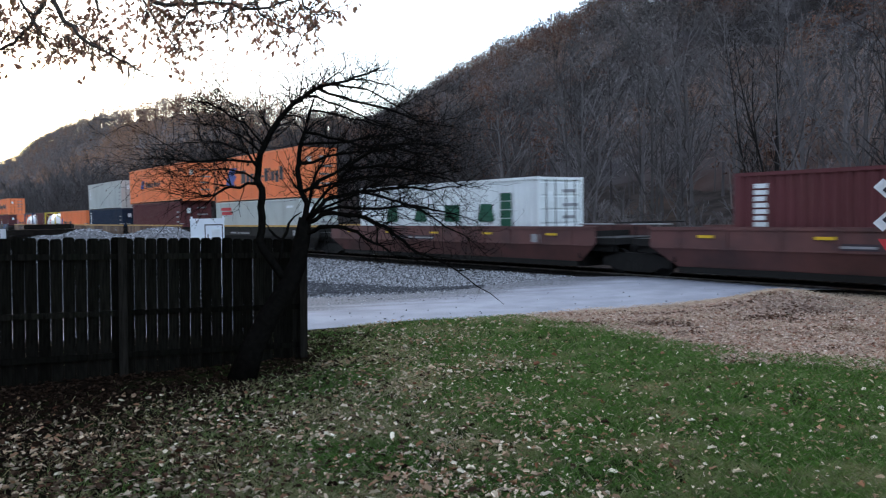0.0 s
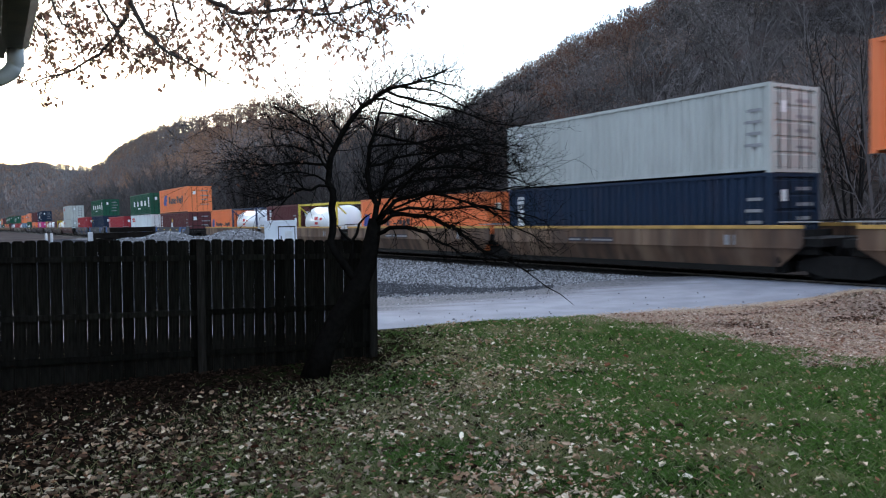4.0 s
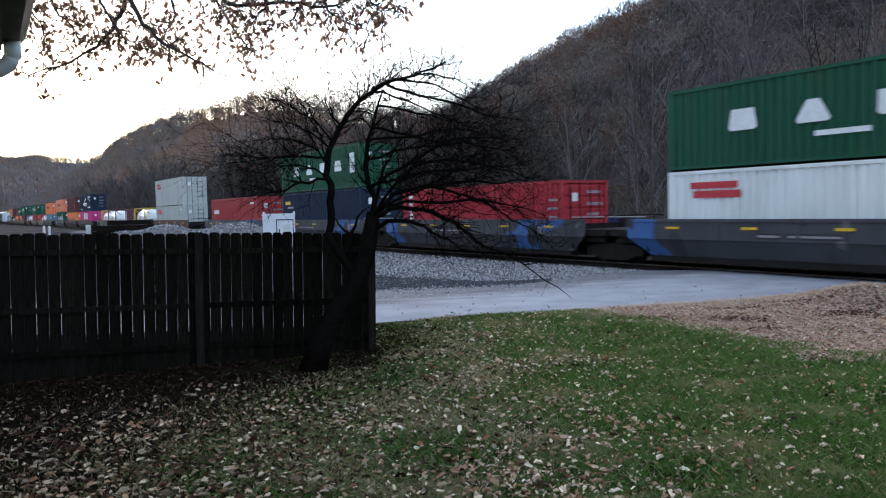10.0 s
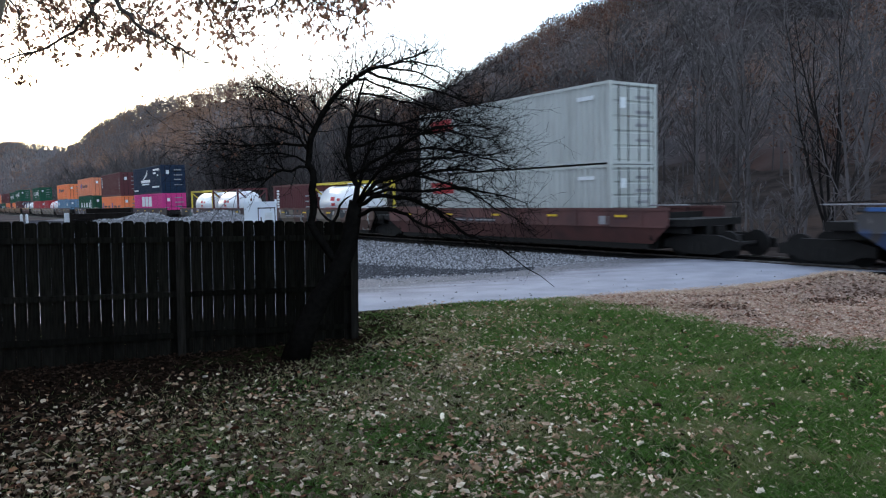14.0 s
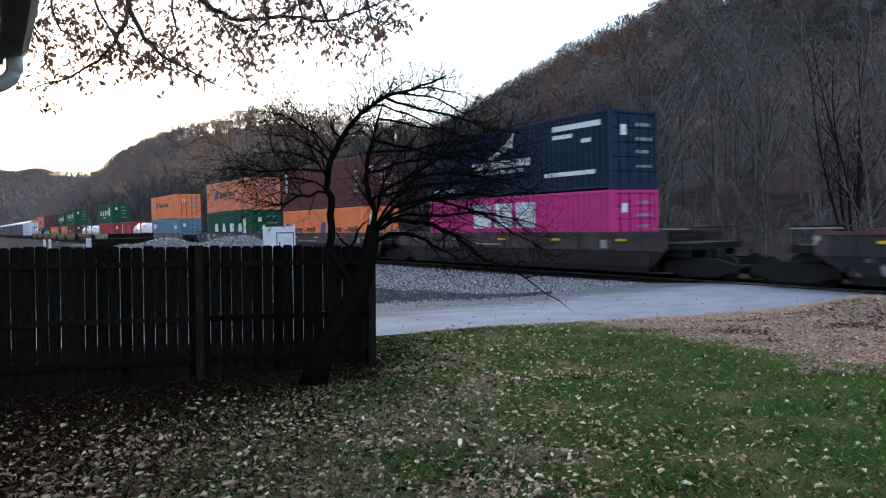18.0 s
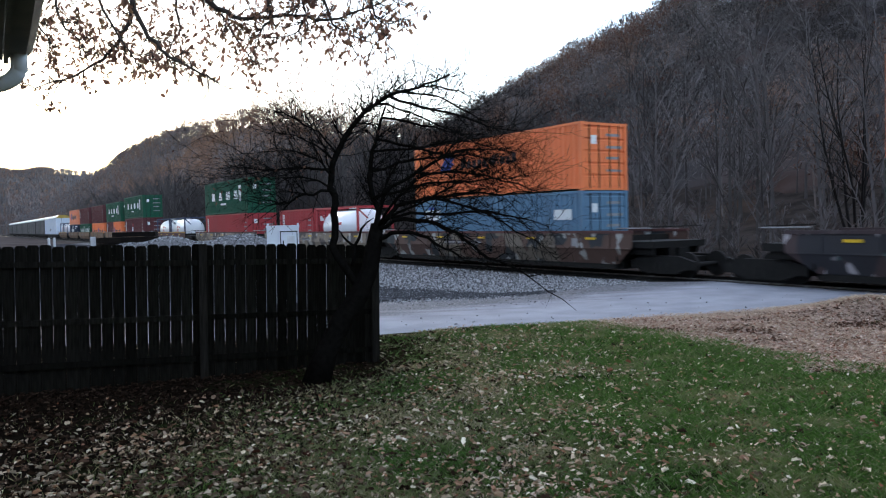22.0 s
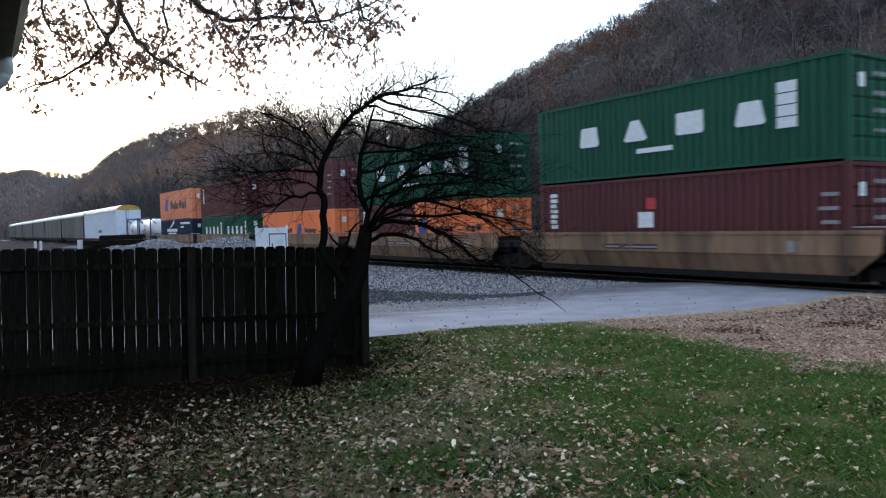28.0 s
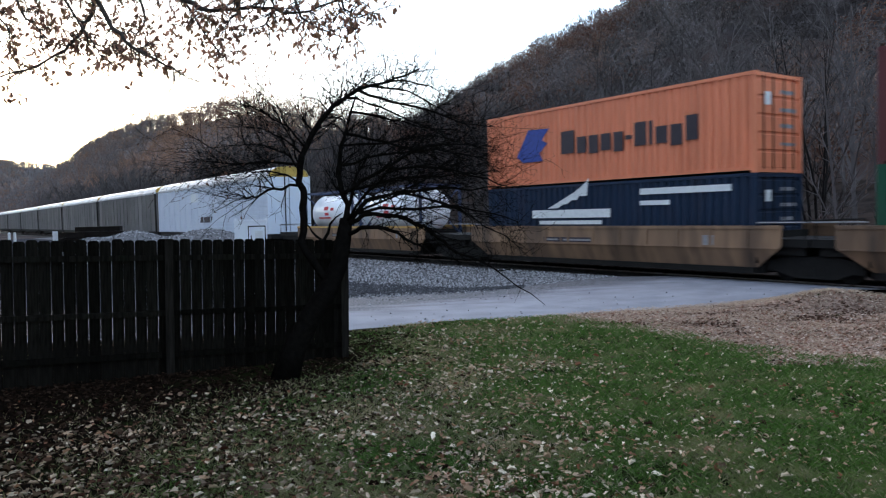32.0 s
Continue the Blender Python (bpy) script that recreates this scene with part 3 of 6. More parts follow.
def union_marks(h):
    """Four big white blocks, a small bar and a tall panel of four plates."""
    k = h / 2.9
    out = []
    for i, (a, b) in enumerate(((2.3, 3.25), (4.45, 5.45), (6.65, 7.7), (8.8, 9.8))):
        m, z0, z1 = (a + b) / 2, 1.25 * k, 1.95 * k
        w, q = (0.1, 0.32, 0.02, 0.16)[i], 0.08
        out.append([(a, z0 + q), (a + q, z0), (b - q, z0), (b, z0 + q), (b - w, z1), (a + w, z1)])
    out += [rect(5.0, 6.5, 0.82 * k, 0.98 * k)]
    for j in range(4):
        px = 10.15 if h > 2.7 else 10.95
        out += [rect(px, px + 0.6, (1.06 + 0.33 * j) * k, (1.36 + 0.33 * j) * k)]
    return [(MARK, p) for p in out]


def lion_marks(h):
    """A blue sloping emblem and a line of dark word-sized blocks."""
    k = h / 2.9
    out = [(MARKBLUE, [(1.4, 1.2 * k), (1.75, 0.95 * k), (2.9, 0.95 * k), (2.7, 1.25 * k), (3.15, 1.6 * k), (2.85, 1.75 * k), (3.25, 2.15 * k), (2.1, 2.2 * k)])]
    for x0, x1, z0, z1 in ((3.9, 4.56, 1.13, 1.95), (4.7, 5.15, 1.1, 1.68), (5.28, 5.72, 1.05, 1.68), (5.85, 6.3, 1.1, 1.68), (6.43, 6.86, 1.02, 1.68),
                           (6.95, 7.25, 1.38, 1.52), (7.35, 7.85, 1.13, 1.9), (7.95, 8.1, 1.13, 1.9), (8.22, 8.68, 1.13, 1.68), (8.8, 9.25, 1.02, 1.68), (9.38, 9.82, 1.13, 1.9)):
        out.append((MARKDARK, rect(x0, x1, z0 * k, z1 * k)))
    return [(m, [(x + 0.45, z) for x, z in pts]) for m, pts in out]


def wing_marks(h):
    out = [(MARK, rect(3.7, 7.7, 1.22, 1.52, 0)), (MARK, rect(4.1, 7.3, 0.98, 1.12))]
    for i in range(4):
        out.append((MARK, [(4.6 + i * 0.55, 1.58 + i * 0.14), (5.1 + i * 0.5, 1.58 + i * 0.14), (6.6, 2.25 + i * 0.1), (6.4 + i * 0.1, 2.32 + i * 0.1)]))
    out += [(MARK, rect(9.1, 11.7, 2.35, 2.55)), (MARK, rect(9.1, 10.2, 2.05, 2.2)), (MARK, rect(10.7, 11.2, 1.8, 1.95)),
            (MARK, rect(8.6, 11.4, 0.62, 0.78)), (MARK, rect(0.4, 2.2, 0.35, 0.5))]
    return out


def big_word_marks(h):
    z0, z1 = 1.25, 2.3
    out = [rect(3.7, 4.95, z0, z1), rect(5.25, 6.45, z0, z1), rect(6.75, 7.95, z0, z1)]
    out += [rect(4.1, 4.6, z0 - 0.35, z0 - 0.2)]
    return [(MARK, p) for p in out]


def small_marks(h, length, col=None, rear=True):
    """A column of small bars near the rear end, faint rows at the front, and perhaps a coloured label."""
    out = []
    if rear:
        for i in range(7):
            out.append((MARK, rect(0.62, 1.0 - 0.06 * (i % 3 == 1), (0.42 + 0.068 * i) * h, (0.468 + 0.068 * i) * h)))
    for i in range(4):
        out.append((PANELGREY, rect(length - 0.85 + 0.07 * (i % 2), length - 0.3, (0.3 + 0.13 * i) * h, (0.335 + 0.13 * i) * h)))
    if col:
        m = length * 0.44
        out += [(MARK, rect(m - 0.35, m + 0.3, 0.42 * h, 0.6 * h)), (col, rect(m + 0.02, m + 0.42, 0.63 * h, 0.76 * h))]
    return out


def red_logo_marks(h, length):
    return [(MARKRED, rect(0.9, 2.6, 0.78 * h, 0.86 * h)), (MARKRED, rect(1.0, 2.7, 0.67 * h, 0.755 * h)), (MARK, rect(length - 1.6, length - 0.8, 0.8 * h, 0.85 * h))]


def container(front, length, h, z, paint, label, items=(), bars=True):
    """A corrugated steel container; items are painted shapes in metres from its rear end."""
    c = thing("shipping_container", label, "shipping container", group="containers on the train")
    a, w = length / 2, 1.219
    part("side_wall", Geo().corrugated(-a + 0.15, a - 0.15, 0.16, h - 0.1, -w + 0.008, 0.065, 0.29), paint, c)
    part("side_wall", Geo().corrugated(-a + 0.15, a - 0.15, 0.16, h - 0.1, w - 0.008, -0.065, 0.29), paint, c)
    part("roof", Geo().box(-a + 0.1, a - 0.1, -w + 0.05, w - 0.05, h - 0.06, h - 0.025), paint, c)
    part("floor", Geo().box(-a + 0.1, a - 0.1, -w + 0.05, w - 0.05, 0.08, 0.15), STEEL, c)
    for y in (-w, w - 0.07):
        part("top_rail", Geo().box(-a + 0.16, a - 0.16, y, y + 0.07, h - 0.1, h), paint, c)
        part("bottom_rail", Geo().box(-a + 0.16, a - 0.16, y + 0.015 if y < 0 else y - 0.015, y + 0.07 if y < 0 else y + 0.055, 0.075, 0.17), paint, c)
    for x in (-a, a - 0.16):
        for y in (-w, w - 0.16):
            g = Geo().box(x + 0.005, x + 0.155, y + 0.005, y + 0.155, 0.118, h - 0.118)
            g.box(x, x + 0.16, y, y + 0.16, 0, 0.116).box(x, x + 0.16, y, y + 0.16, h - 0.116, h)
            part("corner_post", g, paint, c)
        part("end_beam", Geo().box(x + 0.03, x + 0.13, -w + 0.164, w - 0.164, h - 0.12, h - 0.01), paint, c)
        part("end_sill", Geo().box(x + 0.03, x + 0.13, -w + 0.164, w - 0.164, 0.02, 0.16), paint, c)
    part("front_wall", Geo().corrugated(-w + 0.16, w - 0.16, 0.164, h - 0.124, -a + 0.05, 0.045, 0.25, "y"), paint, c)
    for k in (0, 1):
        y0, y1 = (-w + 0.164, -0.006) if k == 0 else (0.006, w - 0.164)
        n, prof = 5, [(a - 0.09, 0.17)]
        for i in range(n):
            zz, dz = 0.17 + (h - 0.3) * i / n, (h - 0.3) / n
            prof += [(a - 0.04, zz), (a - 0.04, zz + dz - 0.11), (a - 0.075, zz + dz - 0.08), (a - 0.075, zz + dz - 0.02)]
        d = part("door", Geo().prism(prof + [(a - 0.09, h - 0.13)], y0, y1), paint, c)
        for y in (y0 + 0.28, y1 - 0.28):
            part("locking_bar", Geo().tube([(a - 0.02, y, 0.1), (a - 0.02, y, h - 0.1)], 0.019, 6), STEEL, d)
        if k == 0:
            part("data_panel", Geo().box(a - 0.039, a - 0.032, y0 + 0.38, y1 - 0.38, h * 0.68, h * 0.81), MARK, d)
        else:
            for i, (q0, q1, q2) in enumerate(((0.8, 0.84, 0.75), (0.62, 0.66, 0.85), (0.46, 0.5, 0.7), (0.28, 0.31, 0.8))):
                part("lettering", Geo().box(a - 0.039, a - 0.033, y0 + 0.1, y0 + 0.1 + q2, h * q0, h * q1), PANELGREY, d)
    off = [(m, [(x - a, zz) for x, zz in pts]) for m, pts in items]
    marks(c, off, -w + 0.004)
    on_train(c, front - a, z)
    return c


def tank(front, z, frame_paint, label):
    """A white pressure tank in a twenty-foot frame."""
    c = thing("tank_container", label, "tank container", group="tank containers on the train")
    a, w, h = 3.03, 1.219, 2.59
    prof = [(-2.85, 0.02), (-2.8, 0.45), (-2.62, 0.8), (-2.4, 1.0), (-2.2, 1.07), (2.2, 1.07), (2.4, 1.0), (2.62, 0.8), (2.8, 0.45), (2.85, 0.02)]
    g = Geo().lathe(prof, 28)
    g.v = [(x, y, zz + 1.33) for x, y, zz in g.v]
    part("tank_shell", g, TANKW, c, "glossy white tank shell", True)
    for x in (-a, a - 0.12):
        for y in (-w, w - 0.12):
            part("corner_post", Geo().box(x, x + 0.12, y, y + 0.12, 0, h), frame_paint, c)
        part("end_beam", Geo().box(x, x + 0.12, -w + 0.122, w - 0.122, h - 0.12, h), frame_paint, c)
        part("end_sill", Geo().box(x, x + 0.12, -w + 0.122, w - 0.122, 0, 0.14), frame_paint, c)
        for sg in (-1, 1):
            for za, zb in ((0.2, 0.75), (h - 0.2, h - 0.75)):
                part("end_brace", Geo().tube([(x + 0.06, sg * 1.1, za), (x + 0.06, sg * 0.5, zb)], 0.05, 4), frame_paint, c)
    for y in (-w, w - 0.1):
        part("top_rail", Geo().box(-a + 0.122, a - 0.122, y, y + 0.1, h - 0.11, h - 0.01), frame_paint, c)
        part("bottom_rail", Geo().box(-a + 0.122, a - 0.122, y, y + 0.1, 0.02, 0.14), frame_paint, c)
    part("walkway", Geo().box(-1.9, 1.9, -0.35, 0.35, h - 0.16, h - 0.13), STEEL, c)
    part("manway", Geo().lathe([(2.36, 0.25), (2.5, 0.25), (2.52, 0.1)], 12, "z"), TANKW, c)
    g = Geo()
    for x0, x1, z0, z1 in ((-0.75, -0.2, 1.5, 1.72), (-0.6, -0.1, 1.2, 1.36), (0.1, 0.5, 1.48, 1.64), (-1.4, 0.1, 1.02, 1.1)):
        ys = [-(math.sqrt(max(0.0, 1.085 ** 2 - (q - 1.33) ** 2))) for q in (z0, z1)]
        g.poly((x0, ys[0], z0), (x1, ys[0], z0), (x1, ys[1], z1), (x0, ys[1], z1))
    part("lettering", g, MARKRED, c, "red lettering-sized bars")
    on_train(c, front - a, z)


def bogie(x, parent):
    b = part("bogie", Geo().prism([(-1.35, 0.28), (-1.0, 0.28), (-0.6, 0.12), (0.6, 0.12), (1.0, 0.28), (1.35, 0.28), (1.35, 0.55), (0.7, 0.72), (-0.7, 0.72), (-1.35, 0.55)], -1.06, -0.92)
             .prism([(-1.35, 0.28), (-1.0, 0.28), (-0.6, 0.12), (0.6, 0.12), (1.0, 0.28), (1.35, 0.28), (1.35, 0.55), (0.7, 0.72), (-0.7, 0.72), (-1.35, 0.55)], 0.92, 1.06)
             .box(-0.3, 0.3, -0.92, 0.92, 0.3, 0.65), STEEL, parent, at=pose(x, 0, 0))
    for dx in (-0.86, 0.86):
        w = Geo()
        for y in (-0.8, 0.68):
            q = Geo().lathe([(y, 0.42), (y + 0.12, 0.42)], 18, "y")
            k = len(w.v)
            w.v += [(vx + dx, vy, vz + 0.42) for vx, vy, vz in q.v]
            w.f += [tuple(k + i for i in f) for f in q.f]
        w.tube([(dx, -0.68, 0.42), (dx, 0.68, 0.42)], 0.08, 8)
        part("wheelset", w, STEEL, b)
    for dx in (-0.25, 0, 0.25):
        part("spring", Geo().tube([(dx, -1.0, 0.2), (dx, -1.0, 0.5)], 0.08, 6), STEEL, b)


def well_car(u, well, pitch, paint, top, label, bogies, dashes=True):
    """One well of a double-stack car: u is the centre, well the length of the well, pitch that of the unit."""
    c = thing("well_car", label, "rail car", group="well cars of the train")
    a, e = well / 2, pitch / 2
    H = 1.58
    out = min(0.75, e - a - 0.25)
    for sg in (-1, 1):
        y0 = -1.5 if sg < 0 else 1.38
        edge = y0 + 0.03 if sg < 0 else y0 + 0.09
        part("side_panel", Geo().prism([(-a - out + 0.06, 0.94), (a + out - 0.06, 0.94), (a + out, 1.02), (a + out, H - 0.1), (-a - out, H - 0.1), (-a - out, 1.02)], y0 + 0.03, y0 + 0.09), paint, c)
        low = Geo()
        for inset in (0.0, -0.05 * sg):
            low.v += [(-a - out + 0.06, edge + inset, 0.936), (a + out - 0.06, edge + inset, 0.936), (a - 0.1, edge - 0.24 * sg + inset, 0.38), (-a + 0.1, edge - 0.24 * sg + inset, 0.38)]
        low.f += [(0, 1, 2, 3), (7, 6, 5, 4), (0, 4, 5, 1), (1, 5, 6, 2), (2, 6, 7, 3), (3, 7, 4, 0)]
        part("lower_panel", low, paint, c)
        part("ledge", Geo().box(-a - out + 0.06, a + out - 0.06, y0 if sg < 0 else y0 + 0.094, y0 + 0.026 if sg < 0 else y0 + 0.12, 0.93, 0.965), paint, c)
        part("top_chord", Geo().box(-a - out, a + out, y0, y0 + 0.13, H - 0.098, H), top, c, "upper chord of the side")
        part("side_sill", Geo().box(-a + 0.2, a - 0.2, y0 + 0.24 if sg < 0 else y0 - 0.24, y0 + 0.38 if sg < 0 else y0 - 0.1, 0.2, 0.376), STEEL, c)
        for i in range(11):
            x = -a + 0.3 + (well - 0.6) * i / 10
            part("stake", Geo().box(x - 0.05, x + 0.05, y0 if sg < 0 else y0 + 0.09, y0 + 0.028 if sg < 0 else y0 + 0.13, 0.97, H - 0.1), paint, c)
    if dashes:
        for i in range(5):
            x = -a + 1.2 + (well - 2.4) * i / 4
            part("reflector", Geo().box(x - 0.26, x + 0.26, -1.512, -1.502, 1.26, 1.34), MARKYEL, c, "yellow reflector strip")
    for i, (x0, x1, z0, z1) in enumerate(((0.3, 0.37, 1.0, 1.17), (0.375, 0.5, 1.0, 1.17), (0.86, 0.89, 1.0, 1.3))):
        fr = part("data_panel", Geo().box(-a + well * x0, -a + well * x1, -1.476, -1.472, z0, z1), MARKDARK if i < 2 else PANELGREY, c)
        if i < 2:
            part("lettering", Geo().box(-a + well * x0 + 0.1, -a + well * x1 - 0.1, -1.48, -1.477, z0 + 0.05, z1 - 0.06), PANELGREY, fr)
    part("well_floor", Geo().box(-a, a, -1.1, 1.1, 0.2, 0.5), STEEL, c)
    for sg in (-1, 1):
        x0, x1 = (a, e - 0.1) if sg > 0 else (-e + 0.1, -a)
        part("end_platform", Geo().box(x0, x1, -1.34, 1.34, 0.98, 1.2).box(x0, x1, -0.5, 0.5, 0.55, 0.98), STEEL, c)
        part("bulkhead", Geo().box(*((a - 0.06, a - 0.02) if sg > 0 else (-a + 0.02, -a + 0.06)), -1.36, 1.36, 0.502, 1.4), STEEL, c)
        for y in (-1.2, 1.05):
            part("brake_box", Geo().box(x0 + 0.15, x1 - 0.15, y, y + 0.15, 0.75, 0.97), STEEL, c)
        xe = x1 if sg > 0 else x0
        part("handrail", Geo().tube([(xe - sg * 0.1, -1.32, 1.2), (xe - sg * 0.1, -1.32, 1.7), (xe - sg * 0.1, 1.32, 1.7), (xe - sg * 0.1, 1.32, 1.2)], 0.022, 5), STEEL, c)
        part("walkway_rail", Geo().tube([(x0, -1.4, 1.66), (x1, -1.4, 1.66)], 0.022, 5), PANELGREY, c)
        part("drawbar", Geo().box(*((e - 0.1, e + 0.06) if sg > 0 else (-e - 0.06, -e + 0.1)), -0.2, 0.2, 0.7, 0.97), STEEL, c)
    for x in bogies:
        bogie(x, c)
    on_train(c, u, RAIL)


def autorack(u, paint, label, first=False):
    c = thing("autorack_car", label, "rail car", group="autorack cars at the end of the train")
    a = 13.7
    part("underframe", Geo().box(-a, a, -1.4, 1.4, 0.75, 1.05).prism([(-8, 0.5), (8, 0.5), (9, 0.75), (-9, 0.75)], -1.3, 1.3), STEEL, c)
    for sg in (-1, 1):
        y = 1.5 * sg
        n = 16
        for i in range(n):
            x0 = -a + 0.25 + (2 * a - 0.5) * i / n
            x1 = -a + 0.25 + (2 * a - 0.5) * (i + 1) / n
            prof = [(y - 0.03 * sg, 1.1)]
            for j in range(14):
                z0 = 1.1 + 0.26 * j
                prof += [(y + 0.02 * sg, z0 + 0.01), (y + 0.02 * sg, z0 + 0.19), (y - 0.012 * sg, z0 + 0.21), (y - 0.012 * sg, z0 + 0.25)]
            prof.append((y - 0.03 * sg, 4.74))
            g = Geo()
            k = len(prof)
            g.v += [(x0 + 0.06, yy, zz) for yy, zz in prof] + [(x1 - 0.06, yy, zz) for yy, zz in prof]
            g.f += [(q, q + 1, q + k + 1, q + k) for q in range(k - 1)]
            part("side_panel", g, paint, c)
            part("post", Geo().box(x0 - 0.05, x0 + 0.055, y - 0.05, y + 0.05, 1.06, 4.76), paint, c)
        part("end_post", Geo().box(a - 0.25, a, y - 0.06, y + 0.05, 1.06, 4.76).box(-a, -a + 0.25, y - 0.06, y + 0.05, 1.06, 4.76), STEEL if not first else paint, c)
        part("roof_rail", Geo().box(-a, a, y - 0.06, y + 0.06, 4.76, 4.95), ROOFW, c)
    prof = [(-1.52, 4.9), (-1.3, 5.3), (-0.8, 5.55), (0, 5.62), (0.8, 5.55), (1.3, 5.3), (1.52, 4.9)]
    g = Geo()
    for x in (-a, a):
        g.v += [(x, y, z) for y, z in prof]
    g.f += [(i, i + 1, i + 8, i + 7) for i in range(6)]
    part("roof", g, ROOFW, c, "pale curved roof")
    for x in (-a + 0.05, a - 0.05):
        e = Geo()
        e.v += [(x, y, z) for y, z in prof] + [(x, 1.42, 4.9), (x, -1.42, 4.9)]
        e.f.append(tuple(range(7)))
        part("end_gable", e, ENDYEL, c, "ochre end gable")
        for y0, y1 in ((-1.44, -0.03), (0.03, 1.44)):
            part("end_door", Geo().box(x - 0.03, x + 0.03, y0, y1, 1.06, 4.89), paint, c)
    if first:
        part("ladder", Geo().box(a + 0.02, a + 0.08, -0.35, -0.3, 1.2, 5.0), STEEL, c)
        marks(c, [(MARK, rect(-3.6, -1.4, 3.6, 4.3)), (MARKDARK, rect(-1.0, 1.8, 1.9, 2.35, 0.3))], -1.53)
    for x in (-10.2, 10.2):
        bogie(x, c)
    part("coupler", Geo().box(a, a + 0.6, -0.12, 0.12, 0.7, 0.95).box(-a - 0.6, -a, -0.12, 0.12, 0.7, 0.95), STEEL, c)
    on_train(c, u, RAIL)


FT40, FT20, STD, HI, BASE = 12.19, 6.06, 2.591, 2.896, 0.70


def stack(front, low, high=None):
    """Loads one well: a lower forty-foot box and perhaps an upper one: (paint, height, label, marks)."""
    paint, h, label, items = low
    container(front, FT40, h, BASE, paint, label, items)
    if high:
        p2, h2, l2, i2 = high
        container(front, FT40, h2, BASE + h, p2, l2, i2)


def half_lion():
    """The emblem and a low line of small dark blocks for a short box."""
    out = [(MARKBLUE, [(0.3, 1.2), (0.42, 0.85), (1.0, 0.85), (0.98, 1.2), (1.1, 1.36), (1.0, 1.46), (1.08, 1.74), (0.5, 1.76)])]
    for x0, x1, z0, z1 in ((1.55, 1.75, 1.18, 1.48), (1.82, 2.12, 1.18, 1.4), (2.2, 2.5, 1.12, 1.4), (2.58, 2.9, 1.18, 1.4), (2.98, 3.28, 1.12, 1.4), (3.34, 3.55, 1.28, 1.34),
                           (3.75, 4.1, 1.18, 1.26), (4.2, 4.28, 1.18, 1.48), (4.36, 4.68, 1.18, 1.4), (4.76, 5.08, 1.12, 1.4), (5.16, 5.5, 1.18, 1.48)):
        out.append((MARKDARK, rect(x0, x1, z0, z1)))
    return out


def build_train():
    orange = "orange corrugated shipping container with a blue emblem and dark lettering shapes"
    green = "dark green corrugated shipping container with large white lettering shapes"
    maroon = "maroon corrugated shipping container with small white marks"
    sm = small_marks
    # front car, three long wells
    stack(0.5, (MAROON, STD, maroon, sm(STD, FT40)))
    stack(-19.4, (WHITE, HI, "off-white corrugated shipping container with green lettering shapes", [(GREEN, p) for m, p in union_marks(HI)]))
    stack(-38.0, (GREYW, STD, "grey-white corrugated shipping container with a red label", red_logo_marks(STD, FT40)), (ORANGE, HI, orange, lion_marks(HI)))
    # tan five-well car
    stack(-57.4, (MAROON, HI, maroon, sm(HI, FT40, None, False)))
    container(-56.6, 13.716, HI, BASE + HI, ORANGE, orange, [(m, [(x * 0.61 + 2.08, z * 0.55 + 0.68) for x, z in p]) for m, p in lion_marks(HI)])
    stack(-73.1, (NAVY, STD, "navy corrugated shipping container with small white marks", sm(STD, FT40)), (GREYW, STD, "grey-white corrugated shipping container, weathered", sm(STD, FT40)))
    stack(-86.9, (ORANGE, STD, orange, half_lion()))
    tank(-102.5, BASE, YELLOW, "white tank in a yellow frame on the train")
    container(-108.7, FT20, STD, BASE, MAROON, "short maroon corrugated shipping container", sm(STD, FT20))
    tank(-117.2, BASE, FRAMEBLUE, "white tank in a dark blue frame on the train")
    container(-123.4, FT20, STD, BASE, ORANGE, "short orange corrugated shipping container with a blue emblem", half_lion())
    # slate five-well car
    stack(-137.5, (MAROON, STD, maroon, sm(STD, FT40, MARKYEL)), (ORANGE, STD, orange, lion_marks(STD)))
    stack(-154.7, (WHITE, STD, "off-white corrugated shipping container with a red logo shape", red_logo_marks(STD, FT40)), (GREEN, STD, green, union_marks(STD)))
    stack(-172.0, (RUSTRED, STD, "rust-red corrugated shipping container", sm(STD, FT40)))
    stack(-189.1, (NAVY, HI, "navy corrugated shipping container with a yellow label", [(MARKYEL, rect(0.6, 1.5, 2.12, 2.34)), (PANELGREY, rect(1.0, 2.0, 1.85, 1.97))]), (GREEN, STD, green, union_marks(STD)))
    stack(-206.6, (RED, HI, "red corrugated shipping container with small white marks", red_logo_marks(HI, FT40)[2:] + [(MARK, rect(0.8, 2.2, 1.6, 1.95))]))
    # brown three-well car
    wlab = "pale grey-white shipping container with red logo shapes"
    stack(-228.7, (GREYW, STD, wlab, red_logo_marks(STD, FT40)), (GREYW, HI, wlab, red_logo_marks(HI, FT40)))
    tank(-247.4, BASE, YELLOW, "white tank in a yellow frame on the train")
    container(-253.6, FT20, STD, BASE, MAROON, "short maroon corrugated shipping container", sm(STD, FT20))
    tank(-267.0, BASE, MAROON, "white tank in a maroon frame on the train")
    tank(-273.2, BASE, YELLOW, "white tank in a yellow frame on the train")
    # plum three-well car
    stack(-289.6, (PINK, STD, "magenta corrugated shipping container with big white lettering shapes", big_word_marks(STD)), (NAVY, HI, "navy corrugated shipping container with a white wing-like emblem", wing_marks(HI)))
    for i in (0, 1):
        container(-309.2 - 6.12 * i, FT20, STD, BASE, ORANGE, "short orange corrugated shipping container with a blue emblem", half_lion())
    container(-309.2, FT40, HI, BASE + STD, MAROON, maroon, sm(HI, FT40))
